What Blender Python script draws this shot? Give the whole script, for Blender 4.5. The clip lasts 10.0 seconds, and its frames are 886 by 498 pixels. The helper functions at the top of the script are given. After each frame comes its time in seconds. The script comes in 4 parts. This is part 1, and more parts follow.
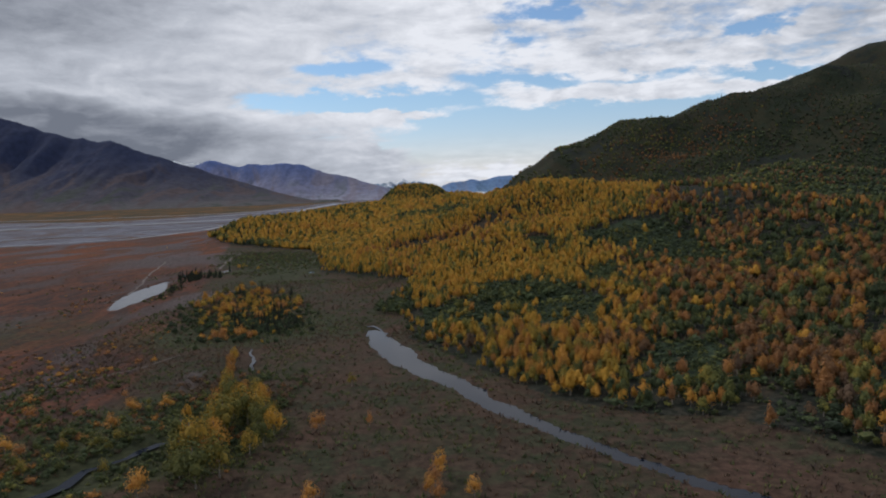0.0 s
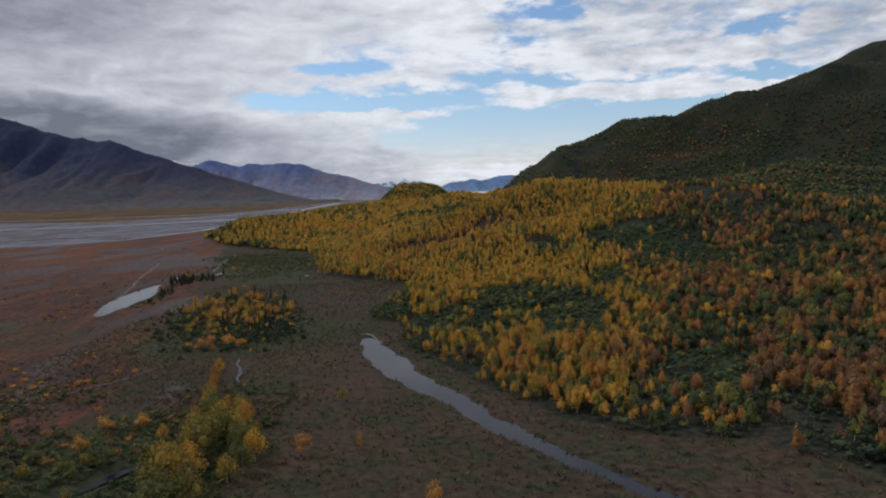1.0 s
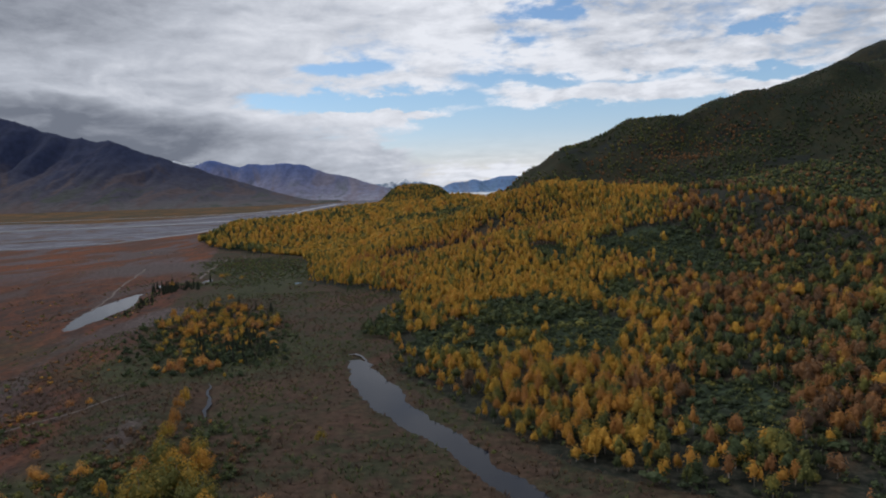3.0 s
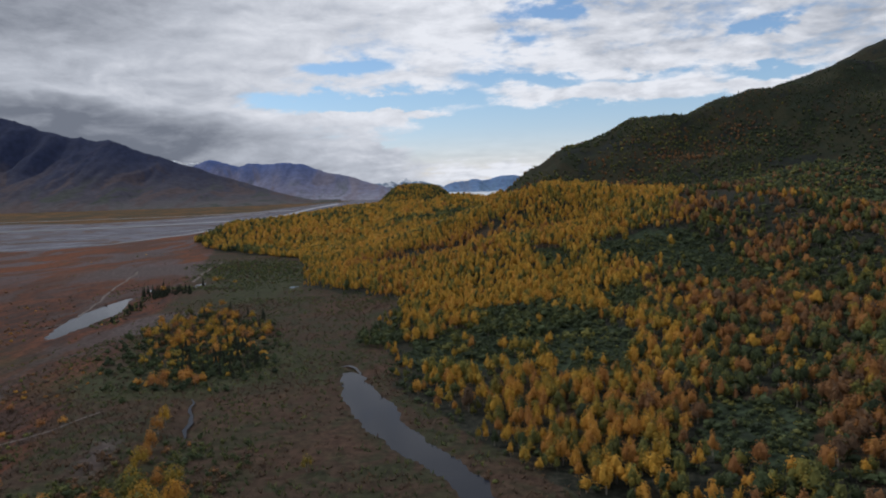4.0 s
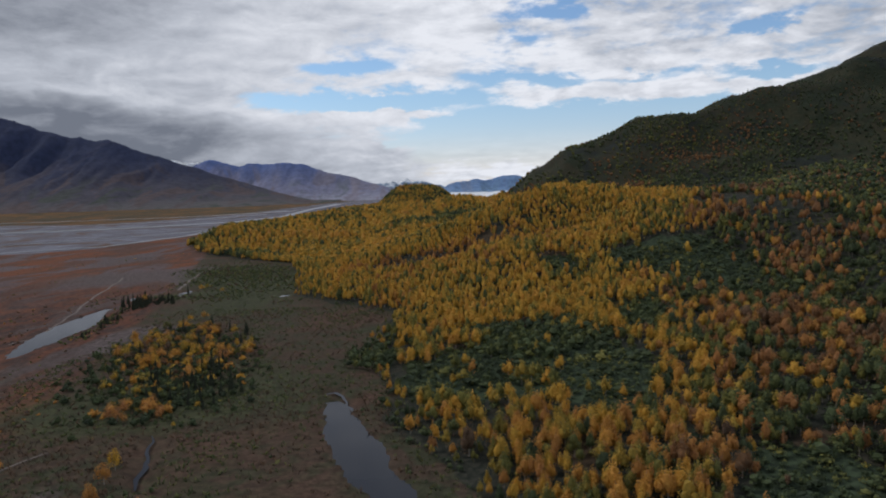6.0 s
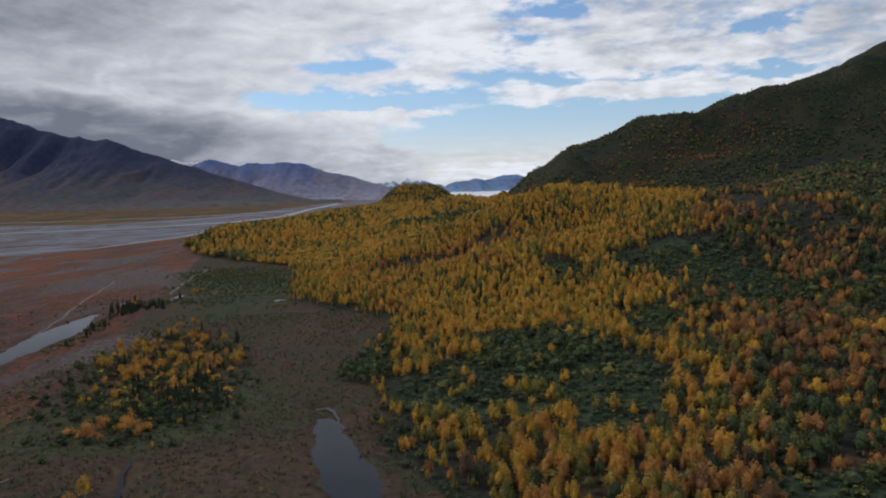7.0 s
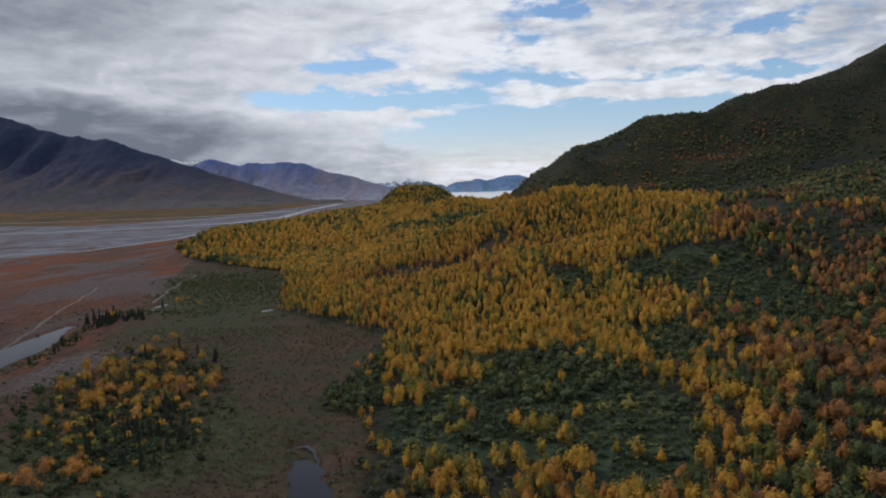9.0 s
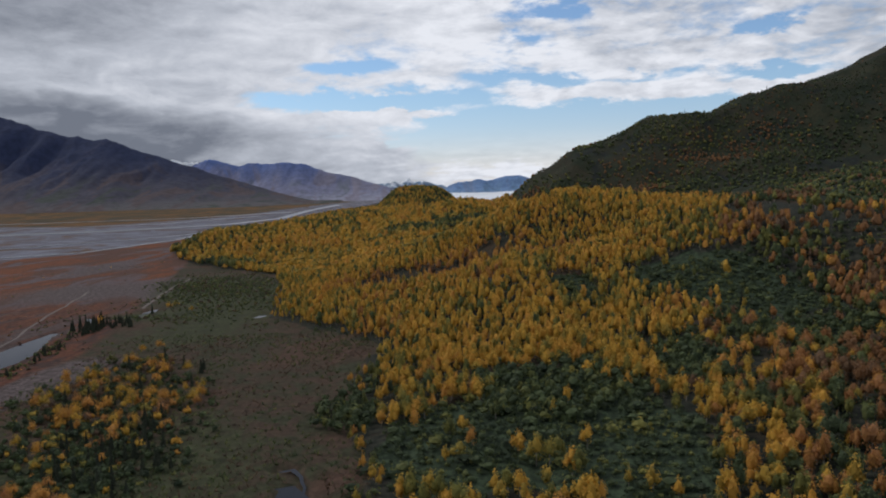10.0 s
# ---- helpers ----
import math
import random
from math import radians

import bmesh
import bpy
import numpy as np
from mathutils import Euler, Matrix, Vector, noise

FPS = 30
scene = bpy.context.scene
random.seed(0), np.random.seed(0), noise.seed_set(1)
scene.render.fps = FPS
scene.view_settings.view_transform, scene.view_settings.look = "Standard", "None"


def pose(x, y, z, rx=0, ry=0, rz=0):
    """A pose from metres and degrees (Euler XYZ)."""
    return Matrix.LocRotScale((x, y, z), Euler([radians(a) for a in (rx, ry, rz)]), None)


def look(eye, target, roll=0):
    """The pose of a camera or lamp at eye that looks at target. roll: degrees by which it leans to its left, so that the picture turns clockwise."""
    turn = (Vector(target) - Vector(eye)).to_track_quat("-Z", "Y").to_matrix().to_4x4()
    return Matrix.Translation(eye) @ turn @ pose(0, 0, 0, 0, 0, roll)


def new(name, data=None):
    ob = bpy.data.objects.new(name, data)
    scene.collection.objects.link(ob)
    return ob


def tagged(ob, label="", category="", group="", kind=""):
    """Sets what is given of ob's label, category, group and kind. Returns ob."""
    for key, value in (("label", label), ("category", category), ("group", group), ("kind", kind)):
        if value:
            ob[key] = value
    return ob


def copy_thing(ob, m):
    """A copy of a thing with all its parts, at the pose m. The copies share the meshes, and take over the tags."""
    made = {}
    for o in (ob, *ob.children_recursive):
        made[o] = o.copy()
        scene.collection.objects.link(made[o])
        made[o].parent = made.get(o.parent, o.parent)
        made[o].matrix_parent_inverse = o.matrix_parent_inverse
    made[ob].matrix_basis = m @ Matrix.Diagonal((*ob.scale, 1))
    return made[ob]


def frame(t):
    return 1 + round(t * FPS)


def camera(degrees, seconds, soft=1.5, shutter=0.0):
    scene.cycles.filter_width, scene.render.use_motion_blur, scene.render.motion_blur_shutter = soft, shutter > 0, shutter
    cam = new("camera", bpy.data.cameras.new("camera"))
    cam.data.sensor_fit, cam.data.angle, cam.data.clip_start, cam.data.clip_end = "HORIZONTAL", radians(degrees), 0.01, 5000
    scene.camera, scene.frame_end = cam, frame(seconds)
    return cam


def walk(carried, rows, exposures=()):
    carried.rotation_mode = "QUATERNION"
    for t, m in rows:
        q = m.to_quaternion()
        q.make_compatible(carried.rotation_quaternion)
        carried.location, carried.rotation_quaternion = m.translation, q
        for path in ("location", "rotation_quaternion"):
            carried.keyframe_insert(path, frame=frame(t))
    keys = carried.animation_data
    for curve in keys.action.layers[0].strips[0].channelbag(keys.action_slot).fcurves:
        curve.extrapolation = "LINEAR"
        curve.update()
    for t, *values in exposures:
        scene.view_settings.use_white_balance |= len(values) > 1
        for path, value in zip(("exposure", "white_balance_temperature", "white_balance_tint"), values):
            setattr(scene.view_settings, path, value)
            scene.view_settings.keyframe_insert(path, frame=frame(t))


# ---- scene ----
cam = camera(64.1, 10.0, soft=2.0)
PATH = [
    (0, (2.796, 15.501, 58.143), (2.745, 17.493, 57.971), -1.7),
    (0.5, (3.134, 22.502, 58.393), (3.083, 24.494, 58.221), -1.7),
    (1, (3.498, 29.433, 58.725), (3.445, 31.425, 58.552), -1.7),
    (1.5, (3.825, 36.408, 59.112), (3.771, 38.4, 58.939), -1.7),
    (2, (4.103, 43.557, 59.514), (4.047, 45.549, 59.341), -1.7),
    (2.5, (4.349, 50.567, 59.883), (4.292, 52.559, 59.711), -1.7),
    (4, (5.03, 71.404, 61.607), (4.971, 73.395, 61.433), -1.7),
    (4.5, (5.304, 78.344, 62.004), (5.243, 80.335, 61.829), -1.7),
    (5, (5.46, 85.363, 62.445), (5.399, 87.355, 62.271), -1.7),
    (5.5, (5.509, 92.434, 62.837), (5.447, 94.426, 62.663), -1.7),
    (7, (5.965, 112.083, 64.334), (5.901, 114.074, 64.158), -1.7),
    (7.5, (6.14, 118.577, 64.749), (6.076, 120.568, 64.573), -1.7),
    (8, (6.303, 125.106, 65.175), (6.238, 127.097, 64.999), -1.7),
    (8.5, (6.455, 131.831, 65.668), (6.388, 133.822, 65.492), -1.6),
    (9, (6.636, 138.508, 66.134), (6.568, 140.499, 65.958), -1.6),
    (9.5, (6.87, 145.225, 66.579), (6.801, 147.216, 66.403), -1.6),
    (10, (7.135, 152.154, 66.931), (7.065, 154.145, 66.756), -1.6),
]
walk(cam, [(t, look(eye, target, roll)) for t, eye, target, roll in PATH], [(0, 0.0, 6250, 10), (10, 0.0, 6250, 10)])

# ---- world, sun ----
SUN_EL, SUN_AZ = radians(42), radians(-70)      # the sun stands to the left, behind broken cloud
world = bpy.data.worlds.new("world")
scene.world = world
world.use_nodes = True


def node(tree, kind, inputs=None, **props):
    n = tree.nodes.new(kind)
    for key, value in props.items():
        setattr(n, key, value)
    for key, value in (inputs or {}).items():
        if isinstance(value, bpy.types.NodeSocket):
            tree.links.new(value, n.inputs[key])
        else:
            n.inputs[key].default_value = value
    return n


def calc(tree, op, a, b=0.0, c=0.0, clamp=False):
    return node(tree, "ShaderNodeMath", {0: a, 1: b, 2: c}, operation=op, use_clamp=clamp).outputs[0]


def smooth(tree, value, lo, hi, a=0.0, b=1.0):
    return node(tree, "ShaderNodeMapRange", {0: value, 1: lo, 2: hi, 3: a, 4: b}, interpolation_type="SMOOTHSTEP").outputs[0]


def blend(tree, fac, a, b, mode="MIX"):
    return node(tree, "ShaderNodeMix", {0: fac, 6: a, 7: b}, data_type="RGBA", blend_type=mode).outputs[2]


def rgb(r, g, b):
    return (r, g, b, 1.0)


def noise_at(tree, vector, scale, detail=4.0, rough=0.55, distort=0.0):
    return node(tree, "ShaderNodeTexNoise", {"Vector": vector, "Scale": scale, "Detail": detail, "Roughness": rough, "Distortion": distort}).outputs[0]


def build_sky():
    t = world.node_tree
    back = t.nodes["Background"]
    sky = node(t, "ShaderNodeTexSky", sky_type="NISHITA", sun_disc=False, sun_elevation=SUN_EL, sun_rotation=SUN_AZ, air_density=1.1, dust_density=0.05, ozone_density=3.0)
    back.inputs[1].default_value = 0.105
    way = node(t, "ShaderNodeTexCoord").outputs["Generated"]
    xyz = node(t, "ShaderNodeSeparateXYZ", {0: way})
    x, y, z = xyz.outputs
    az = calc(t, "ARCTAN2", x, y)
    el = calc(t, "ARCSINE", z)
    air = blend(t, smooth(t, el, 0.14, 0.02), rgb(0.97, 1.0, 1.08), rgb(0.98, 0.92, 1.10))
    t.links.new(blend(t, 1.0, sky.outputs[0], air, "MULTIPLY"), back.inputs[0])
    # the cloud deck is flat: it is looked up on a plane overhead
    up = calc(t, "ADD", calc(t, "MAXIMUM", z, 0.0), 0.20)
    deck = node(t, "ShaderNodeCombineXYZ", {0: calc(t, "DIVIDE", x, up), 1: calc(t, "DIVIDE", y, up), 2: 4.7}).outputs[0]
    coarse = noise_at(t, deck, 1.5, 4.0, 0.5, 0.5)
    fine = noise_at(t, deck, 5.2, 8.0, 0.58, 0.3)
    aside = node(t, "ShaderNodeVectorMath", {0: deck, 1: (-0.05, 0.07, 0.0)}, operation="ADD").outputs[0]
    relief = calc(t, "SUBTRACT", fine, noise_at(t, aside, 5.2, 8.0, 0.58, 0.3))
    puff = noise_at(t, way, 9.0, 4.0, 0.5)
    gentle = blend(t, smooth(t, az, -0.22, 0.06), noise_at(t, deck, 3.1, 3.0, 0.45, 0.4), fine)
    veil = noise_at(t, deck, 0.8, 4.0, 0.55)
    cover = calc(t, "ADD", calc(t, "MULTIPLY", coarse, 0.42), calc(t, "MULTIPLY", fine, 0.58))
    cover = calc(t, "ADD", cover, smooth(t, az, -0.20, -0.45, 0.2, 0.4))
    # ragged edges: openings and banks are looked up at a place pushed about by noise
    flat = node(t, "ShaderNodeCombineXYZ", {0: az, 1: calc(t, "MULTIPLY", el, 2.6), 2: 1.7}).outputs[0]
    other = node(t, "ShaderNodeVectorMath", {0: flat, 1: (3.1, 5.3, 0.4)}, operation="ADD").outputs[0]
    under = node(t, "ShaderNodeVectorMath", {0: flat, 1: (-0.010, 0.022, 0.0)}, operation="ADD").outputs[0]
    azw = calc(t, "MULTIPLY_ADD", calc(t, "SUBTRACT", noise_at(t, flat, 10.0, 6.0, 0.62), 0.5), 0.17, az)
    elw = calc(t, "MULTIPLY_ADD", calc(t, "SUBTRACT", noise_at(t, other, 12.0, 7.0, 0.64), 0.5), 0.058, el)
    billow = noise_at(t, flat, 13.0, 8.0, 0.62, 0.3)
    lump = calc(t, "SUBTRACT", billow, noise_at(t, under, 13.0, 8.0, 0.62, 0.3))
    cover = calc(t, "ADD", cover, calc(t, "MULTIPLY", calc(t, "SUBTRACT", billow, 0.5), 0.45))
    # openings in the deck: azimuth, elevation, half widths, depth
    for a, e, ra, re, depth in ((-0.155, 0.166, 0.055, 0.012, 0.50), (-0.19, 0.122, 0.12, 0.014, 0.50), (-0.07, 0.120, 0.09, 0.013, 0.50), (0.03, 0.072, 0.10, 0.030, 0.75),
                                (0.16, 0.068, 0.13, 0.034, 0.95), (0.30, 0.090, 0.10, 0.016, 0.60), (0.045, 0.147, 0.050, 0.010, 0.36), (0.115, 0.235, 0.055, 0.012, 0.40),
                                (0.085, 0.197, 0.032, 0.012, 0.28), (0.395, 0.191, 0.028, 0.008, 0.44), (0.395, 0.131, 0.065, 0.008, 0.50), (0.25, 0.139, 0.09, 0.006, 0.26),
                                (0.13, 0.143, 0.05, 0.007, 0.25), (-0.11, 0.099, 0.09, 0.006, -0.50), (0.27, 0.118, 0.2, 0.008, -0.25)):
        da = calc(t, "POWER", calc(t, "DIVIDE", calc(t, "SUBTRACT", azw, a), ra), 2.0)
        de = calc(t, "POWER", calc(t, "DIVIDE", calc(t, "SUBTRACT", elw, e), re), 2.0)
        hole = calc(t, "EXPONENT", calc(t, "MULTIPLY", calc(t, "ADD", da, de), -1.0))
        cover = calc(t, "SUBTRACT", cover, calc(t, "MULTIPLY", hole, depth))
    # small rifts in the bright deck to the right
    rifts = calc(t, "MULTIPLY", smooth(t, az, -0.05, 0.08), calc(t, "MULTIPLY", smooth(t, el, 0.12, 0.15), smooth(t, el, 0.32, 0.24)))
    speck = calc(t, "SUBTRACT", noise_at(t, deck, 9.0, 6.0, 0.6, 0.4), 0.56)
    cover = calc(t, "ADD", cover, calc(t, "MULTIPLY", rifts, calc(t, "MULTIPLY", speck, 0.55)))
    # grey undersides to the left and high up, white towards the right; a low dark bank against the left range
    left = smooth(t, az, 0.10, -0.60)
    bank_top = calc(t, "ADD", calc(t, "MULTIPLY_ADD", az, -0.125, 0.060), calc(t, "MULTIPLY_ADD", calc(t, "SUBTRACT", puff, 0.5), 0.05, calc(t, "MULTIPLY", calc(t, "SUBTRACT", billow, 0.5), 0.06)))
    bank = calc(t, "MULTIPLY", smooth(t, calc(t, "SUBTRACT", bank_top, el), -0.008, 0.014), smooth(t, az, 0.0, -0.10))
    soft = calc(t, "SUBTRACT", calc(t, "MULTIPLY_ADD", coarse, 0.62, calc(t, "MULTIPLY", gentle, 0.38)), 0.5)
    thick = calc(t, "ADD", calc(t, "MULTIPLY", left, 0.66), calc(t, "MULTIPLY", smooth(t, veil, 0.36, 0.66), 0.34))
    thick = calc(t, "ADD", thick, calc(t, "MULTIPLY", bank, calc(t, "MULTIPLY_ADD", left, 0.34, 0.10)))
    rim = calc(t, "MULTIPLY", smooth(t, calc(t, "SUBTRACT", el, bank_top), -0.004, 0.010), smooth(t, calc(t, "SUBTRACT", el, bank_top), 0.045, 0.010))
    thick = calc(t, "SUBTRACT", thick, calc(t, "MULTIPLY", rim, calc(t, "MULTIPLY", left, 0.18)))
    thick = calc(t, "ADD", thick, calc(t, "MULTIPLY_ADD", soft, -1.15, calc(t, "MULTIPLY", relief, smooth(t, az, -0.22, 0.06, 0.0, -0.85))))
    thick = calc(t, "ADD", thick, calc(t, "MULTIPLY", smooth(t, az, 0.40, 0.60), 0.35))
    thick = calc(t, "ADD", thick, calc(t, "MULTIPLY", lump, smooth(t, az, -0.45, 0.05, -0.75, -0.95)))
    cover = calc(t, "MAXIMUM", cover, calc(t, "MULTIPLY", bank, 0.66))
    mask = smooth(t, cover, 0.36, 0.66)
    ramp = node(t, "ShaderNodeValToRGB", {0: calc(t, "MULTIPLY", thick, 0.82, clamp=True)})
    ramp.color_ramp.elements[0].color = rgb(0.86, 0.865, 0.90)
    ramp.color_ramp.elements[1].color = rgb(0.18, 0.197, 0.237)
    mid = ramp.color_ramp.elements.new(0.45)
    mid.color = rgb(0.515, 0.535, 0.585)
    haze = smooth(t, el, 0.085, 0.0)
    mask = calc(t, "MAXIMUM", mask, calc(t, "MULTIPLY", haze, 0.62))
    cloud = node(t, "ShaderNodeBackground", {0: ramp.outputs[0], 1: 0.95})
    both = node(t, "ShaderNodeMixShader", {0: mask, 1: back.outputs[0], 2: cloud.outputs[0]})
    t.links.new(both.outputs[0], t.nodes["World Output"].inputs[0])


build_sky()
sun = new("sun", bpy.data.lights.new("sun", "SUN"))
sun.data.energy, sun.data.angle, sun.data.color = 1.35, radians(20), (1.0, 0.93, 0.84)
sun.matrix_world = look((0, 0, 300), Vector((0, 0, 300)) - Vector((math.sin(SUN_AZ) * math.cos(SUN_EL), math.cos(SUN_AZ) * math.cos(SUN_EL), math.sin(SUN_EL))))


# ---- materials ----
def material(name):
    m = bpy.data.materials.new(name)
    m.use_nodes = True
    m.cycles.use_transparent_shadow = False
    return m, m.node_tree, m.node_tree.nodes["Principled BSDF"]


LEAF_STOPS = ((0.0, (0.038, 0.054, 0.032)), (0.16, (0.072, 0.096, 0.042)), (0.30, (0.190, 0.180, 0.046)), (0.44, (0.545, 0.325, 0.050)),
              (0.58, (0.52, 0.270, 0.054)), (0.72, (0.32, 0.150, 0.056)), (0.86, (0.140, 0.090, 0.054)), (1.0, (0.082, 0.062, 0.052)))


def foliage(name, lo=0.0, hi=1.0, attribute=False, bright=1.0):
    """Autumn leaves: one hue a tree, by an attribute or by the object's random number, mottled from spray to spray."""
    m, t, b = material(name)
    if attribute:
        tint = node(t, "ShaderNodeAttribute", attribute_name="tint").outputs["Fac"]
    else:
        tint = smooth(t, node(t, "ShaderNodeObjectInfo").outputs["Random"], 0.0, 1.0, lo, hi)
    place = node(t, "ShaderNodeNewGeometry")
    spot = noise_at(t, place.outputs["Position"], 0.9, 3.0)
    fleck = place.outputs["Random Per Island"]
    tint = calc(t, "ADD", tint, calc(t, "MULTIPLY", calc(t, "SUBTRACT", spot, 0.5), 0.12))
    tint = calc(t, "ADD", tint, calc(t, "MULTIPLY", calc(t, "SUBTRACT", fleck, 0.5), 0.08))
    ramp = node(t, "ShaderNodeValToRGB", {0: tint})
    e = ramp.color_ramp.elements
    e[0].position, e[0].color = LEAF_STOPS[0][0], rgb(*LEAF_STOPS[0][1])
    e[1].position, e[1].color = LEAF_STOPS[-1][0], rgb(*LEAF_STOPS[-1][1])
    for pos, col in LEAF_STOPS[1:-1]:
        e.new(pos).color = rgb(*col)
    value = node(t, "ShaderNodeHueSaturation", {"Color": ramp.outputs[0], "Value": calc(t, "MULTIPLY_ADD", fleck, 0.44 * bright, 0.78 * bright)})
    t.links.new(value.outputs[0], b.inputs["Base Color"])
    b.inputs["Roughness"].default_value = 0.75
    b.inputs["Specular IOR Level"].default_value = 0.2
    lit = node(t, "ShaderNodeBsdfTranslucent", {0: value.outputs[0]})
    mix = node(t, "ShaderNodeMixShader", {0: 0.22, 1: b.outputs[0], 2: lit.outputs[0]})
    t.links.new(mix.outputs[0], t.nodes["Material Output"].inputs[0])
    return m


def plain(name, dark, light, scale, rough=0.85, bump=0.3):
    m, t, b = material(name)
    place = node(t, "ShaderNodeNewGeometry").outputs["Position"]
    n1 = noise_at(t, place, scale, 6.0, 0.6)
    n2 = noise_at(t, place, scale * 0.13, 3.0)
    fac = smooth(t, calc(t, "MULTIPLY_ADD", n2, 0.5, calc(t, "MULTIPLY", n1, 0.5)), 0.36, 0.64)
    t.links.new(blend(t, fac, rgb(*dark), rgb(*light)), b.inputs["Base Color"])
    b.inputs["Roughness"].default_value = rough
    b.inputs["Specular IOR Level"].default_value = 0.25
    relief = node(t, "ShaderNodeBump", {"Strength": bump, "Distance": 0.3, "Height": n1})
    t.links.new(relief.outputs[0], b.inputs["Normal"])
    return m


def ground_material():
    m, t, b = material("ground_cover")
    place = node(t, "ShaderNodeNewGeometry").outputs["Position"]
    grain = noise_at(t, place, 0.42, 8.0, 0.72)
    clump = noise_at(t, place, 0.12, 5.0, 0.6, 0.6)
    broad = noise_at(t, place, 0.022, 4.0, 0.55, 0.8)

    def attr(name):
        return node(t, "ShaderNodeAttribute", attribute_name=name).outputs["Fac"]

    def ragged(name, soft=0.16, wobble=0.9):
        v = calc(t, "ADD", attr(name), calc(t, "MULTIPLY", calc(t, "SUBTRACT", calc(t, "MULTIPLY_ADD", broad, 0.6, calc(t, "MULTIPLY", clump, 0.4)), 0.5), wobble))
        return smooth(t, v, 0.5 - soft, 0.5 + soft)

    # sedge meadow: brown and olive
    col = blend(t, smooth(t, clump, 0.42, 0.58), rgb(0.068, 0.047, 0.034), rgb(0.046, 0.048, 0.028))
    col = blend(t, smooth(t, broad, 0.45, 0.7), col, rgb(0.086, 0.052, 0.038))
    # heath: rust-red dwarf birch and dry brown grass
    long = node(t, "ShaderNodeVectorMath", {0: place, 1: (1.0, 0.3, 1.0)}, operation="MULTIPLY").outputs[0]
    drift = noise_at(t, long, 0.030, 8.0, 0.66, 0.8)
    tuft = noise_at(t, long, 0.16, 6.0, 0.65, 0.5)
    heath = blend(t, smooth(t, tuft, 0.42, 0.60), rgb(0.060, 0.038, 0.033), rgb(0.122, 0.050, 0.031))
    heath = blend(t, smooth(t, drift, 0.53, 0.61), heath, rgb(0.090, 0.068, 0.066))
    heath = blend(t, calc(t, "MULTIPLY", smooth(t, drift, 0.47, 0.38), smooth(t, tuft, 0.36, 0.54)), heath, rgb(0.150, 0.062, 0.037))
    # further out the dwarf birch stands thicker and redder, with bare mauve silt between
    out = node(t, "ShaderNodeSeparateXYZ", {0: place}).outputs[1]
    flush = blend(t, smooth(t, drift, 0.44, 0.56), rgb(0.175, 0.064, 0.032), rgb(0.105, 0.054, 0.040))
    flush = blend(t, smooth(t, noise_at(t, long, 0.018, 6.0, 0.6, 1.2), 0.51, 0.57), flush, rgb(0.128, 0.102, 0.108))
    flush = blend(t, smooth(t, tuft, 0.56, 0.64), flush, rgb(0.082, 0.058, 0.040))
    heath = blend(t, calc(t, "MULTIPLY", smooth(t, out, 430.0, 720.0), 0.9), heath, flush)
    col = blend(t, ragged("heath"), col, heath)
    # grey-mauve silt with thin grass
    bare = blend(t, smooth(t, grain, 0.35, 0.65), rgb(0.080, 0.063, 0.062), rgb(0.125, 0.100, 0.098))
    col = blend(t, ragged("bare", 0.2), col, bare)
    # willow and alder green
    green = blend(t, smooth(t, clump, 0.35, 0.65), rgb(0.038, 0.044, 0.024), rgb(0.062, 0.066, 0.034))
    col = blend(t, ragged("green", 0.2, 0.6), col, green)
    # river gravel, with distance haze put into its blue-grey
    bar = blend(t, smooth(t, broad, 0.40, 0.62), rgb(0.200, 0.205, 0.250), rgb(0.125, 0.120, 0.142))
    bar = blend(t, smooth(t, noise_at(t, place, 0.008, 5.0, 0.62, 1.8), 0.51, 0.62), bar, rgb(0.125, 0.080, 0.058))
    col = blend(t, ragged("gravel", 0.1, 0.5), col, bar)
    far = blend(t, smooth(t, noise_at(t, place, 0.009, 6.0, 0.62, 1.0), 0.42, 0.60), rgb(0.058, 0.054, 0.034), rgb(0.175, 0.090, 0.034))
    col = blend(t, ragged("plain", 0.15, 0.7), col, far)
    # forest floor
    floor = blend(t, smooth(t, grain, 0.35, 0.7), rgb(0.024, 0.030, 0.024), rgb(0.044, 0.042, 0.032))
    floor = blend(t, smooth(t, broad, 0.52, 0.66), floor, rgb(0.075, 0.052, 0.034))
    col = blend(t, ragged("forest", 0.12, 0.35), col, floor)
    col = blend(t, ragged("alder", 0.2, 0.3), col, blend(t, smooth(t, grain, 0.4, 0.6), rgb(0.030, 0.044, 0.028), rgb(0.044, 0.062, 0.036)))
    # the mountain: dark olive turf and brown heath, bare at the top
    sweep = noise_at(t, place, 0.014, 6.0, 0.6, 1.2)
    high = blend(t, smooth(t, broad, 0.42, 0.58), rgb(0.022, 0.029, 0.018), rgb(0.038, 0.035, 0.022))
    high = blend(t, smooth(t, sweep, 0.52, 0.60), high, rgb(0.042, 0.043, 0.026))
    high = blend(t, smooth(t, sweep, 0.45, 0.38), high, rgb(0.020, 0.024, 0.023))
    high = blend(t, smooth(t, clump, 0.52, 0.64), high, rgb(0.032, 0.042, 0.028))
    col = blend(t, ragged("alpine", 0.1, 0.3), col, high)
    speck = node(t, "ShaderNodeHueSaturation", {"Color": col, "Value": smooth(t, grain, 0.36, 0.66, 0.55, 1.2)})
    t.links.new(speck.outputs[0], b.inputs["Base Color"])
    b.inputs["Roughness"].default_value = 0.95
    b.inputs["Specular IOR Level"].default_value = 0.1
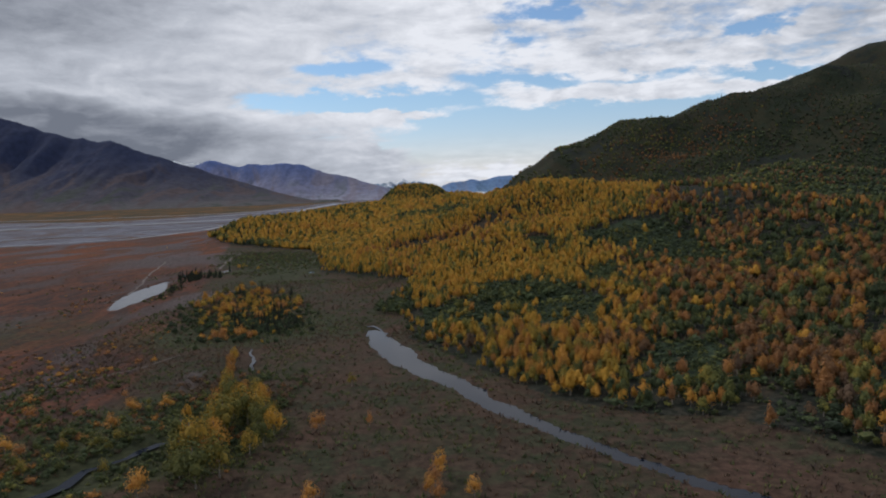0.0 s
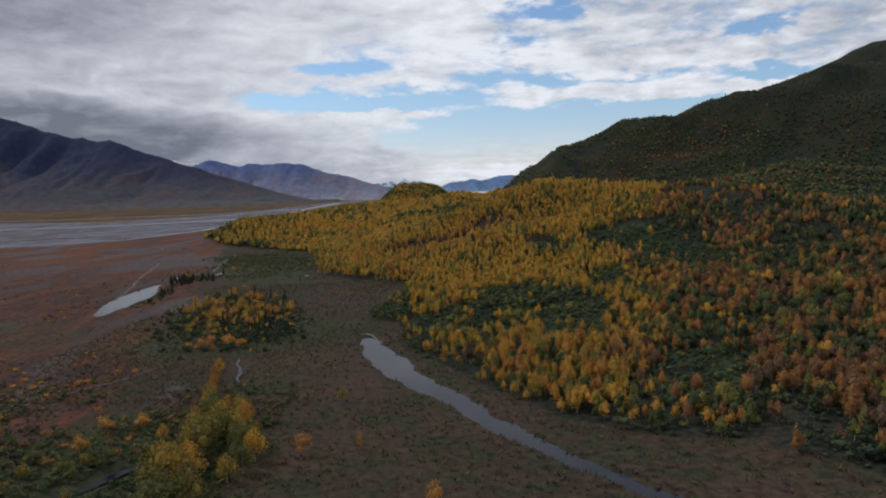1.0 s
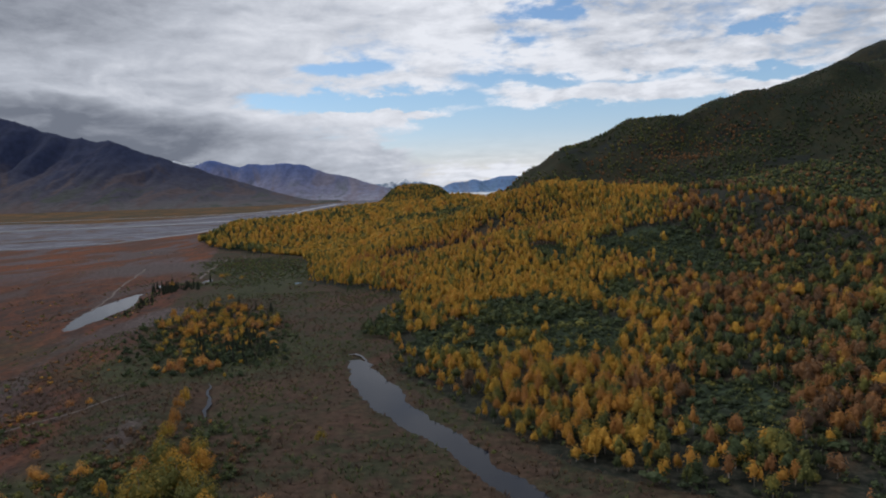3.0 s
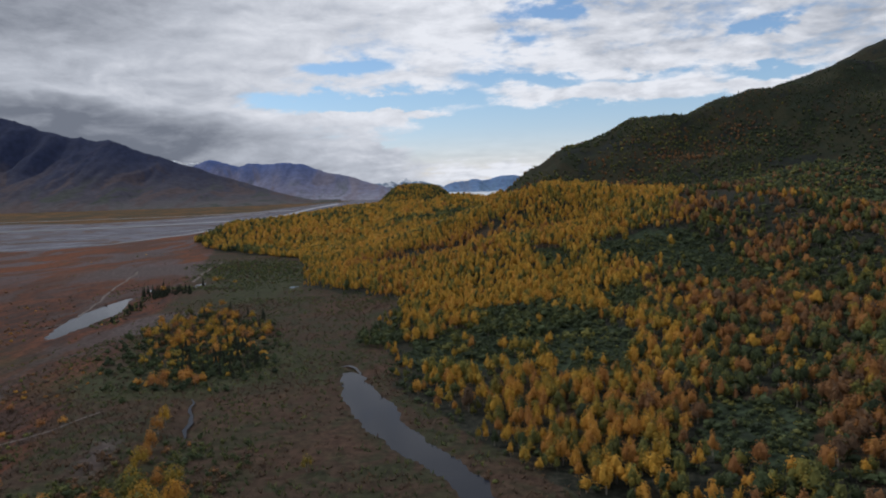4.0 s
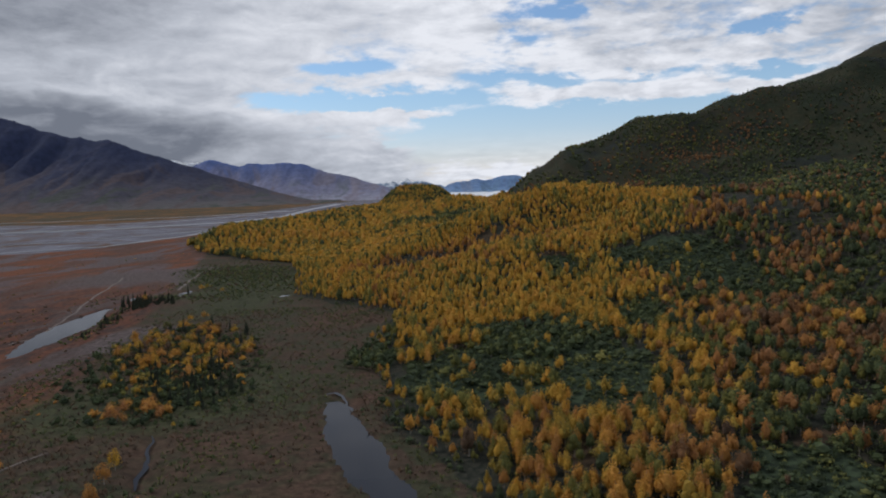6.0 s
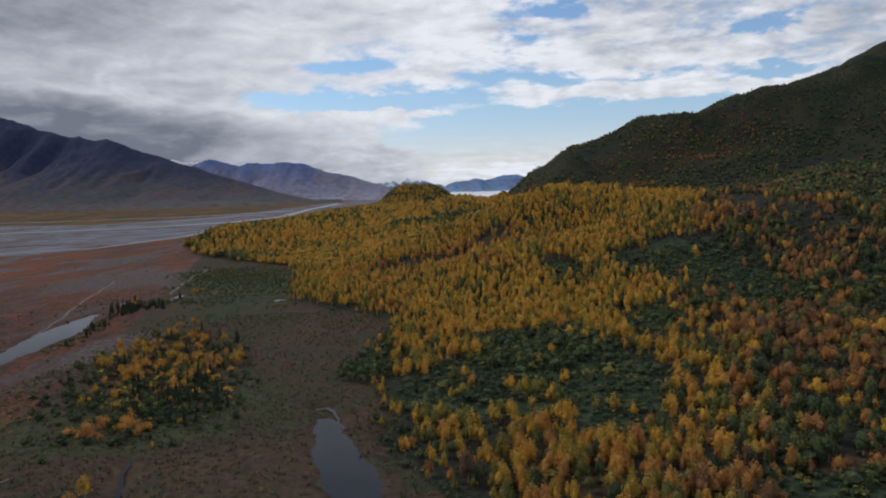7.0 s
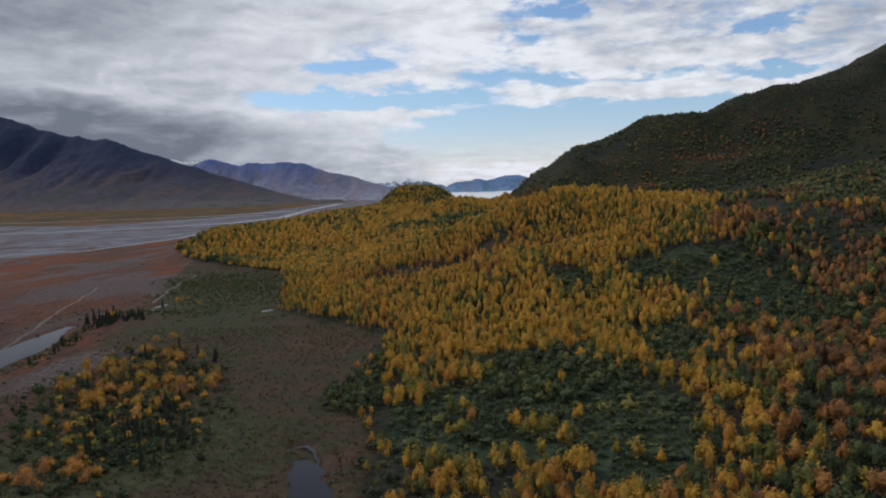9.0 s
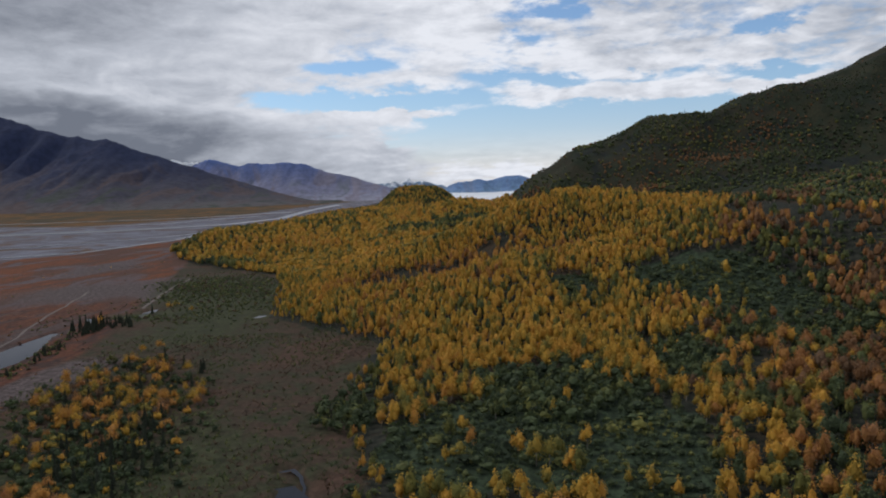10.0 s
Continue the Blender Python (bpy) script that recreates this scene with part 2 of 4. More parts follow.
    relief = node(t, "ShaderNodeBump", {"Strength": 0.22, "Distance": 0.4, "Height": grain})
    t.links.new(relief.outputs[0], b.inputs["Normal"])
    return m


def water_material(name, body, rough):
    m, t, b = material(name)
    place = node(t, "ShaderNodeNewGeometry").outputs["Position"]
    b.inputs["Base Color"].default_value = rgb(*body)
    b.inputs["Roughness"].default_value = rough
    b.inputs["IOR"].default_value = 1.33
    b.inputs["Specular IOR Level"].default_value = 0.125
    relief = node(t, "ShaderNodeBump", {"Strength": 0.05, "Distance": 0.1, "Height": noise_at(t, place, 0.8, 4.0)})
    t.links.new(relief.outputs[0], b.inputs["Normal"])
    return m


def mountain_material(name, low, high, snow):
    m, t, b = material(name)
    place = node(t, "ShaderNodeNewGeometry").outputs["Position"]
    z = node(t, "ShaderNodeSeparateXYZ", {0: place}).outputs[2]
    # gullies run down the slope: noise drawn out across them
    lean = node(t, "ShaderNodeVectorMath", {0: place, 1: (1.0, 0.42, 0.55)}, operation="MULTIPLY").outputs[0]
    n1 = noise_at(t, lean, 0.0065, 8.0, 0.66, 0.7)
    n2 = noise_at(t, place, 0.03, 6.0, 0.65)
    n3 = noise_at(t, lean, 0.0028, 5.0, 0.6, 0.4)
    level = calc(t, "ADD", z, calc(t, "MULTIPLY", calc(t, "SUBTRACT", n3, 0.5), 300.0))
    col = blend(t, smooth(t, level, 60.0, 300.0), rgb(*low), rgb(*high))
    col = blend(t, smooth(t, z, 70.0, 0.0), col, rgb(1.25 * low[0] + 0.014, 1.25 * low[1] + 0.012, 1.15 * low[2]))
    rust = calc(t, "MULTIPLY", smooth(t, n1, 0.50, 0.58), smooth(t, level, 340.0, 40.0))
    col = blend(t, rust, col, rgb(0.9 * low[0] + 0.030, 0.9 * low[1] + 0.013, 0.85 * low[2] + 0.002))
    turf = calc(t, "MULTIPLY", smooth(t, n1, 0.46, 0.40), smooth(t, level, 200.0, 20.0))
    col = blend(t, turf, col, rgb(0.7 * low[0] + 0.012, 0.7 * low[1] + 0.022, 0.7 * low[2]))
    scree = calc(t, "MULTIPLY", smooth(t, n1, 0.57, 0.66), smooth(t, level, 120.0, 260.0))
    col = blend(t, scree, col, rgb(1.35 * high[0] + 0.008, 1.25 * high[1] + 0.004, 1.15 * high[2]))
    col = blend(t, smooth(t, calc(t, "ADD", level, calc(t, "MULTIPLY", n2, 200.0)), snow, snow + 60.0), col, rgb(0.75, 0.78, 0.82))
    shade = node(t, "ShaderNodeHueSaturation", {"Color": col, "Value": smooth(t, n2, 0.3, 0.7, 0.82, 1.18)})
    t.links.new(shade.outputs[0], b.inputs["Base Color"])
    b.inputs["Roughness"].default_value = 0.95
    b.inputs["Specular IOR Level"].default_value = 0.1
    relief = node(t, "ShaderNodeBump", {"Strength": 0.4, "Distance": 20.0, "Height": n1})
    t.links.new(relief.outputs[0], b.inputs["Normal"])
    return m


M_GROUND = ground_material()
M_WATER = water_material("still_water", (0.012, 0.016, 0.026), 0.06)
M_RIVER = water_material("silty_water", (0.21, 0.22, 0.24), 0.3)
M_BARK = plain("pale_bark", (0.13, 0.11, 0.09), (0.34, 0.31, 0.27), 3.0)
M_DARKBARK = plain("spruce_bark", (0.05, 0.035, 0.025), (0.09, 0.07, 0.05), 3.0)
M_WOOD = foliage("forest_leaves", attribute=True)
M_GOLD = foliage("gold_leaves", 0.34, 0.66)
M_RUST = foliage("rust_leaves", 0.64, 0.90)
M_LIME = foliage("lime_leaves", 0.22, 0.38, bright=0.85)
M_GREEN = foliage("green_leaves", 0.02, 0.24)
M_FLAME = foliage("flame_leaves", 0.60, 0.72, bright=1.2)
M_NEEDLE = plain("spruce_needles", (0.020, 0.026, 0.016), (0.040, 0.048, 0.030), 1.2)
M_STONE = plain("track_gravel", (0.105, 0.086, 0.078), (0.155, 0.128, 0.116), 0.8)
M_SNOW = plain("glacier_ice", (0.62, 0.66, 0.70), (0.85, 0.87, 0.90), 0.01)


# ---- the lie of the land ----
def lattice(ix, iy, seed):
    h = (ix.astype(np.int64) * 374761393 + iy.astype(np.int64) * 668265263 + seed * 974711) & 0x7FFFFFFF
    h = ((h ^ (h >> 13)) * 1274126177) & 0x7FFFFFFF
    return ((h ^ (h >> 16)) & 0xFFFF) / 65535.0


def value_noise(x, y, seed=0):
    ix, iy = np.floor(x), np.floor(y)
    fx, fy = x - ix, y - iy
    fx, fy = fx * fx * (3 - 2 * fx), fy * fy * (3 - 2 * fy)
    a = lattice(ix, iy, seed) * (1 - fx) + lattice(ix + 1, iy, seed) * fx
    b = lattice(ix, iy + 1, seed) * (1 - fx) + lattice(ix + 1, iy + 1, seed) * fx
    return a * (1 - fy) + b * fy


def fbm(x, y, size, seed=0, octaves=4):
    x, y = np.asarray(x, float), np.asarray(y, float)
    total, amp = np.zeros(np.broadcast(x, y).shape), 0.5
    for k in range(octaves):
        total = total + amp * (value_noise(x / size + 17.3 * k, y / size - 9.1 * k, seed + k) - 0.5)
        size, amp = size / 2.0, amp / 2.0
    return total * 2


def step(v, lo, hi):
    k = np.clip((np.asarray(v, float) - lo) / (hi - lo), 0, 1)
    return k * k * (3 - 2 * k)


def foot(y):
    """x of the line at which the hill rises from the meadow."""
    return np.interp(y, (0, 330, 390, 455, 530, 640, 706, 760, 920, 2300), (155, -20, -40, -56, -108, -142, -160, -212, -330, -292))


# swells of the golden hill and of the mountain behind: x, y, half widths, height
SWELLS = ((120, 240, 90, 90, -2.7), (50, 500, 60, 50, 14.4), (180, 500, 70, 60, 20.5), (130, 570, 80, 60, 15.1), (60, 640, 90, 70, 28.2),
    (230, 600, 90, 70, 23.8), (130, 700, 100, 80, 17.3), (-180, 780, 110, 130, -10.6), (-280, 900, 90, 120, 13.4), (0, 800, 130, 120, 10.7),
    (-60, 1000, 160, 160, 15.0), (-200, 1080, 120, 160, 4.5))
SHOULDERS = ((320, 720, 130, 120, 35.2), (220, 1079, 156, 117, 107.2), (584, 1079, 260, 260, 196.4), (805, 1469, 325, 325, 132.2), (1104, 1859, 390, 325, 371.5),
    (-110, 1400, 200, 250, 27.8), (300, 400, 160, 160, 16.3), (450, 550, 200, 200, 22.3), (114, 800, 36, 50, 12.0), (104, 752, 27, 40, 21.0), (50, 1060, 34, 110, -15.0),
    (376, 1092, 78, 91, 28.7), (545, 1144, 78, 104, -9.1), (90, 1500, 150, 300, -8.0), (961, 1794, 260, 260, -10.2),
    (190, 1040, 75, 86, -13.3), (290, 1090, 75, 86, -9.5), (400, 1100, 75, 86, -14.8), (520, 1150, 75, 86, 13.0))


def beyond_crest(x, y):
    """1 on the mountain behind the crest of the golden hill."""
    return step(y - np.interp(x, (-60, 40, 70, 84, 126, 163, 178, 200, 260, 330, 420), (2600, 1500, 900, 775, 668, 602, 545, 510, 470, 436, 380)) + 26 * fbm(x, y, 45, 63, 3), -6, 22) * step(x, -70, -30)


def height(x, y):
    x, y = np.asarray(x, float), np.asarray(y, float)
    s = np.clip((x - foot(y)) / 1.13, 0, None)
    rise = sum(h * np.exp(-((x - a) / c) ** 2 - ((y - b) / d) ** 2) for a, b, c, d, h in SWELLS + SHOULDERS)
    knoll = 67 * np.exp(-(((x + 116) / 98) ** 4) - ((y - 2000) / 160) ** 2)
    rough = fbm(x, y, 70, 3) * 7 * step(s, 30, 160) + fbm(x, y, 220, 9, 5) * 34 * step(s, 330, 700) + (np.abs(fbm(x, y, 110, 13, 3)) - 0.2) * -26 * beyond_crest(x, y) * step(s, 250, 420)
    z = 14 * (1 - np.exp(-s / 90)) * (1 - 0.95 * step(y, 1150, 1500)) + (rise + knoll + rough) * step(s, 0, 45)
    return z + fbm(x, y, 12, 5, 3) * 0.22


STREAM = ((-36, 307, 0.9), (-33, 299, 3.2), (-28, 284, 6.2), (-21.5, 266, 5.8), (-15, 248, 5.2), (-7, 235, 4.6), (-1, 225, 4.2), (7, 209, 3.2), (14, 195, 3.0),
          (24, 181, 2.3), (33, 169, 2.1), (40, 160, 1.9), (48, 150, 1.8), (56, 142, 1.8), (75, 118, 1.9), (110, 80, 2.1))
POND = ((-180, 374, 1.0), (-182.5, 385, 3.6), (-184.5, 400, 6.4), (-188, 425, 8.8), (-191, 447, 8.6), (-194.5, 466, 5.6), (-197.5, 484, 2.2), (-199, 492, 1.0))
CREEK = ((-79, 281, 0.12), (-76.5, 276, 0.3), (-74.5, 268, 0.7), (-70.5, 255, 0.6), (-68, 246, 0.2))
DITCH = ((-60, 188, 0.5), (-65, 182, 0.9), (-71, 177, 1.2), (-74, 169, 0.9), (-79, 162, 1.1), (-80.5, 154, 1.3), (-85, 145, 1.4), (-92, 120, 1.4))
POOLS = (((-108, 525, 0.9), (-105, 530, 2.4), (-103, 535, 1.0)), ((-180, 546, 0.8), (-177, 552, 2.2), (-176, 560, 0.9)),
         ((-196, 520, 1.2), (-200, 526, 2.4), (-203, 533, 1.2)), ((-184, 531, 0.8), (-180, 537, 1.3), (-176, 543, 0.7)), ((-39.5, 316, 0.3), (-37, 317.5, 0.75), (-33.5, 313, 0.35), (-30.5, 307, 0.3), (-29.5, 300, 0.3)))


def reach(x, y, course):
    """How far inside a watercourse a place lies: 1 on its line, 0 at its bank, below 0 outside, in half widths."""
    best = np.full(np.shape(x), -99.0)
    for (x0, y0, w0), (x1, y1, w1) in zip(course, course[1:]):
        dx, dy = x1 - x0, y1 - y0
        k = np.clip(((x - x0) * dx + (y - y0) * dy) / (dx * dx + dy * dy), 0, 1)
        d = np.hypot(x - x0 - k * dx, y - y0 - k * dy)
        best = np.maximum(best, 1 - d / (w0 + k * (w1 - w0)))
    return best


NARROW = (CREEK, DITCH) + POOLS
WATERS = (STREAM, POND) + tuple(tuple((x, y, w + 2.6) for x, y, w in c) for c in NARROW)


def wet(x, y):
    wob, jag = fbm(x, y, 9, 21, 3), fbm(x, y, 5, 25, 2)
    return np.max([reach(x + 2.2 * wob, y - 2.2 * jag, c) for c in WATERS], axis=0)


def graded(start, stops, end, grow):
    """Grid lines with the spacing given between the stops, and wider and wider outside: stops are (from, spacing), the last (to, 0)."""
    mid = [v for (a, gap), (b, _) in zip(stops, stops[1:]) for v in np.arange(a, b - gap * 0.5, gap)] + [stops[-1][0]]
    left, right = [], []
    g, at = stops[0][1], stops[0][0]
    while at > start:
        g *= grow
        at -= g
        left.append(at)
    g, at = stops[-2][1], stops[-1][0]
    while at < end:
        g *= grow
        at += g
        right.append(at)
    return np.array(left[::-1] + mid + right)


def from_arrays(name, verts, faces, mats, slots=None, smooth_faces=False, **attributes):
    """A mesh from arrays: verts (n, 3), faces (m, 3 or 4)."""
    me = bpy.data.meshes.new(name)
    n, m, k = len(verts), len(faces), faces.shape[1]
    me.vertices.add(n)
    me.vertices.foreach_set("co", np.ascontiguousarray(verts, np.float32).ravel())
    me.loops.add(m * k)
    me.loops.foreach_set("vertex_index", np.ascontiguousarray(faces, np.int32).ravel())
    me.polygons.add(m)
    me.polygons.foreach_set("loop_start", np.arange(0, m * k, k, dtype=np.int32))
    me.polygons.foreach_set("loop_total", np.full(m, k, np.int32))
    if slots is not None:
        me.polygons.foreach_set("material_index", np.ascontiguousarray(slots, np.int32))
    me.polygons.foreach_set("use_smooth", np.full(m, smooth_faces))
    for key, values in attributes.items():
        me.attributes.new(key, "FLOAT", "POINT").data.foreach_set("value", np.ascontiguousarray(values, np.float32))
    for mat in mats:
        me.materials.append(mat)
    me.update(calc_edges=True)
    me.validate()
    return me


def grid_faces(nx, ny):
    i, j = np.meshgrid(np.arange(nx - 1), np.arange(ny - 1), indexing="ij")
    a = (i * ny + j).ravel()
    return np.stack([a, a + ny, a + ny + 1, a + 1], 1)


def blob(x, y, cx, cy, rx, ry, turn=0.0):
    c, s = math.cos(radians(turn)), math.sin(radians(turn))
    u, v = (x - cx) * c + (y - cy) * s, -(x - cx) * s + (y - cy) * c
    return np.exp(-(u / rx) ** 2 - (v / ry) ** 2)


FOREST_EDGE_Y = (60, 151, 170, 184, 190, 206, 227, 250, 275, 300, 340, 390, 433, 469, 502, 520, 572, 643, 706, 735, 799, 865, 945, 1010, 2300)
FOREST_EDGE_X = (140, 86, 77, 66, 50, 24, 11, 1, -11, -20, -29, -33, -30, -54, -82, -101, -112, -127, -146, -178, -241, -287, -334, -352, -300)


def wood_edge(x, y):
    """Metres inside the edge of the hill's woods."""
    return x - np.interp(y, FOREST_EDGE_Y, FOREST_EDGE_X) + 7 * fbm(x, y, 22, 41, 3)


BROWN = ((-44, 572, 28, 17), (-4, 562, 28, 16), (24, 584, 16, 12), (56, 552, 14, 13), (-30, 522, 16, 9), (12, 500, 11, 9))
# clearings with low alder, thickets of tall dark willow, and the brightest gold, each by its outline on the plan
CLEARINGS = (((-17, 345), (9, 353), (24, 332), (54, 340), (64, 326), (58, 296), (46, 270), (34, 278), (31, 294), (10, 297), (-6, 300), (-17, 316)),
             ((45, 482), (61, 476), (63, 440), (45, 446)), ((78, 482), (112, 494), (138, 462), (138, 403), (104, 403), (90, 428), (94, 452), (77, 446)),
             ((57, 220), (59, 236), (67, 252), (85, 251), (89, 234), (73, 211)))
WILLOWS = (((10, 374), (30, 380), (50, 370), (60, 346), (42, 326), (22, 332), (9, 346)), ((62, 396), (84, 398), (86, 360), (70, 346), (64, 364)),
           ((98, 398), (136, 392), (150, 376), (110, 378)), ((-42, 362), (-30, 376), (-22, 352), (-27, 336), (-36, 342)))
GOLD = ((-22, 432), (0, 478), (22, 518), (44, 474), (44, 450), (70, 436), (82, 400), (66, 367), (44, 352), (30, 374), (10, 378), (-8, 382))


def within(x, y, outline):
    """About 1 inside an outline, 0 outside, with an uneven edge."""
    px, py = x + 7 * fbm(x, y, 14, 121, 3), y + 9 * fbm(x, y, 14, 131, 3)
    inside = np.zeros(np.shape(px), bool)
    away = np.full(np.shape(px), 1e9)
    for (x0, y0), (x1, y1) in zip(outline, outline[1:] + outline[:1]):
        dx, dy = x1 - x0, y1 - y0
        k = np.clip(((px - x0) * dx + (py - y0) * dy) / (dx * dx + dy * dy), 0, 1)
        away = np.minimum(away, np.hypot(px - x0 - k * dx, py - y0 - k * dy))
        if dy:
            inside ^= ((y0 > py) != (y1 > py)) & (px < x0 + dx * (py - y0) / dy)
    return step(np.where(inside, away, -away), -2.5, 2.5)


def clearing(x, y):
    return np.max([within(x, y, c) for c in CLEARINGS], axis=0)


def willow_cover(x, y):
    return np.max([within(x, y, c) for c in WILLOWS], axis=0)


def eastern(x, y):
    """1 on the duller woods to the east of the golden hill, their dimness put into leaf tint."""
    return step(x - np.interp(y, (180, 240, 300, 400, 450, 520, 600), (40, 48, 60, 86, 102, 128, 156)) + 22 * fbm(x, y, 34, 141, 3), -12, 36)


def river_edge(x):
    return np.interp(x, (-3000, -900, -565, -459, -410, -395), (250, 690, 871, 942, 1168, 1700))


SHEET = []


def lie(x, y):
    """The height of the ground sheet as it is meshed."""
    gx, gy, z = SHEET
    i, j = np.clip(np.searchsorted(gx, x) - 1, 0, len(gx) - 2), np.clip(np.searchsorted(gy, y) - 1, 0, len(gy) - 2)
    u, v = (x - gx[i]) / (gx[i + 1] - gx[i]), (y - gy[j]) / (gy[j + 1] - gy[j])
    return (z[i, j] * (1 - u) + z[i + 1, j] * u) * (1 - v) + (z[i, j + 1] * (1 - u) + z[i + 1, j + 1] * u) * v


def build_ground():
    gx = graded(-4700, ((-240, 3.2), (-46, 1.5), (62, 3.4), (215, 9.0), (560, 0)), 4300, 1.07)
    gy = graded(-900, ((120, 1.7), (320, 3.2), (560, 9.0), (1180, 0)), 4850, 1.07)
    x, y = (v.ravel() for v in np.meshgrid(gx, gy, indexing="ij"))
    z = height(x, y)
    w = wet(x, y)
    z = z - 0.25 * step(w, -1.2, 0) - 1.0 * step(w, -0.12, 0.5)
    SHEET.extend((gx, gy, z.reshape(len(gx), len(gy))))
    inside = wood_edge(x, y)
    gravel = step(y - river_edge(x), -25, 25) * step(-x, 380, 430) * (1 - step(y - np.interp(x, (-2500, -1200, -850, -680, -600), (2100, 1830, 1700, 2050, 6000)), -120, 120))
    heath = step(-75 - 0.28 * (y - 150) - x, -14, 14) * (0.72 + 0.28 * np.maximum(step(y, 380, 500), step(-x, 170, 240)))
    heath = np.maximum(heath, 0.38 * blob(x, y, 55, 178, 60, 8, -25))
    bare = 0.8 * blob(x, y, -255, 640, 80, 56, 20) + 0.75 * blob(x, y, -140, 417, 14, 30, 8) + 0.9 * blob(x, y, -152, 400, 10, 34, 10) + 0.62 * blob(x, y, -84, 232, 8, 26, 12) + 0.6 * blob(x, y, -330, 800, 60, 90) + 0.75 * blob(x, y, -207, 640, 12, 70, 12)
    green = 0.5 * blob(x, y, -190, 325, 80, 80) + 0.6 * blob(x, y, -172, 535, 34, 14) + 1.3 * blob(x, y, -160, 625, 45, 100, 30) + 0.95 * blob(x, y, -72, 190, 30, 36) + 0.8 * blob(x, y, -95, 300, 34, 26) + 0.6 * blob(x, y, -130, 480, 40, 50) + 0.55 * blob(x, y, -60, 330, 22, 60, 20) + 0.9 * blob(x, y, -92, 165, 38, 20, 25)
    far = step(y - np.interp(x, (-2500, -1200, -850, -680, -600), (2100, 1830, 1700, 2050, 6000)), -120, 120)
    forest = step(inside, -4, 5)
    alpine = beyond_crest(x, y)
    alder = step(inside, 0, 6) * np.maximum(clearing(x, y), willow_cover(x, y)) * (1 - alpine)
    me = from_arrays("ground", np.stack([x, y, z], 1), grid_faces(len(gx), len(gy)), [M_GROUND], smooth_faces=True,
                     gravel=gravel, heath=heath, bare=bare, green=green, plain=far, forest=forest, alpine=alpine, alder=alder)
    tagged(new("ground", me), "brown sedge meadow, rust heath and wooded hillside", "ground", kind="structure")


def ribbon(name, course, level, widen, mat, label, more=1.2):
    """A sheet of water along a course; the banks rise through it."""
    pts = []
    for (x0, y0, w0), (x1, y1, w1) in zip(course, course[1:]):
        n = max(2, int(math.hypot(x1 - x0, y1 - y0) / 3))
        for k in range(n):
            f = k / n
            pts.append((x0 + f * (x1 - x0), y0 + f * (y1 - y0), w0 + f * (w1 - w0)))
    pts.append(course[-1])
    p = np.array(pts, float)
    if more == 0:
        p[:, 0] += 2.2 * fbm(p[:, 0], p[:, 1], 9, 33, 2)
        p[:, 2] *= 1 + 0.9 * fbm(p[:, 0], p[:, 1], 6, 35, 2)
    d = np.gradient(p[:, :2], axis=0)
    d /= np.linalg.norm(d, axis=1)[:, None]
    side = np.stack([-d[:, 1], d[:, 0]], 1) * (p[:, 2] * widen + more)[:, None]
    rows = np.stack([p[:, :2] + side * f for f in (-1, -0.4, 0.4, 1)], 1)
    verts = np.concatenate([rows.reshape(-1, 2), np.full((rows.shape[0] * 4, 1), level)], 1)
    me = from_arrays(name, verts, grid_faces(len(p), 4), [mat], smooth_faces=True)
    tagged(new(name, me), label, "water", kind="structure")


build_ground()
for course, label in ((STREAM, "still dark stream winding through sedge meadow"), (POND, "pale still pond on the heath")):
    ribbon("water", course, -0.42, 1.12, M_WATER, label)
for course in NARROW:
    text = "narrow dark creek in the meadow" if course in (CREEK, DITCH) else "small bright pool in wet meadow"
    ribbon("water", course, -0.62, 1.0, M_WATER, text, 0.0)

RIVER = (((-2400, 930, 24), (-1500, 1230, 34), (-914, 1402, 32), (-666, 1483, 24), (-500, 1640, 14), (-455, 1900, 12), (-520, 2500, 12), (-560, 3300, 18)),
         ((-2000, 560, 7), (-900, 780, 5), (-565, 905, 5), (-455, 985, 4), (-420, 1180, 4), (-440, 1500, 10)),
         ((-2100, 700, 2), (-1000, 930, 2.5), (-640, 1040, 3), (-470, 1250, 3), (-430, 1400, 4)), ((-1700, 1500, 5), (-1000, 1640, 5), (-700, 1760, 6), (-560, 2100, 6)),
         ((-1900, 1900, 14), (-1100, 1980, 16), (-760, 2080, 12), (-540, 2400, 18)))
for course in RIVER:
    ribbon("water", course, 0.3, 1.0, M_RIVER, "grey silty braided river channel on gravel")


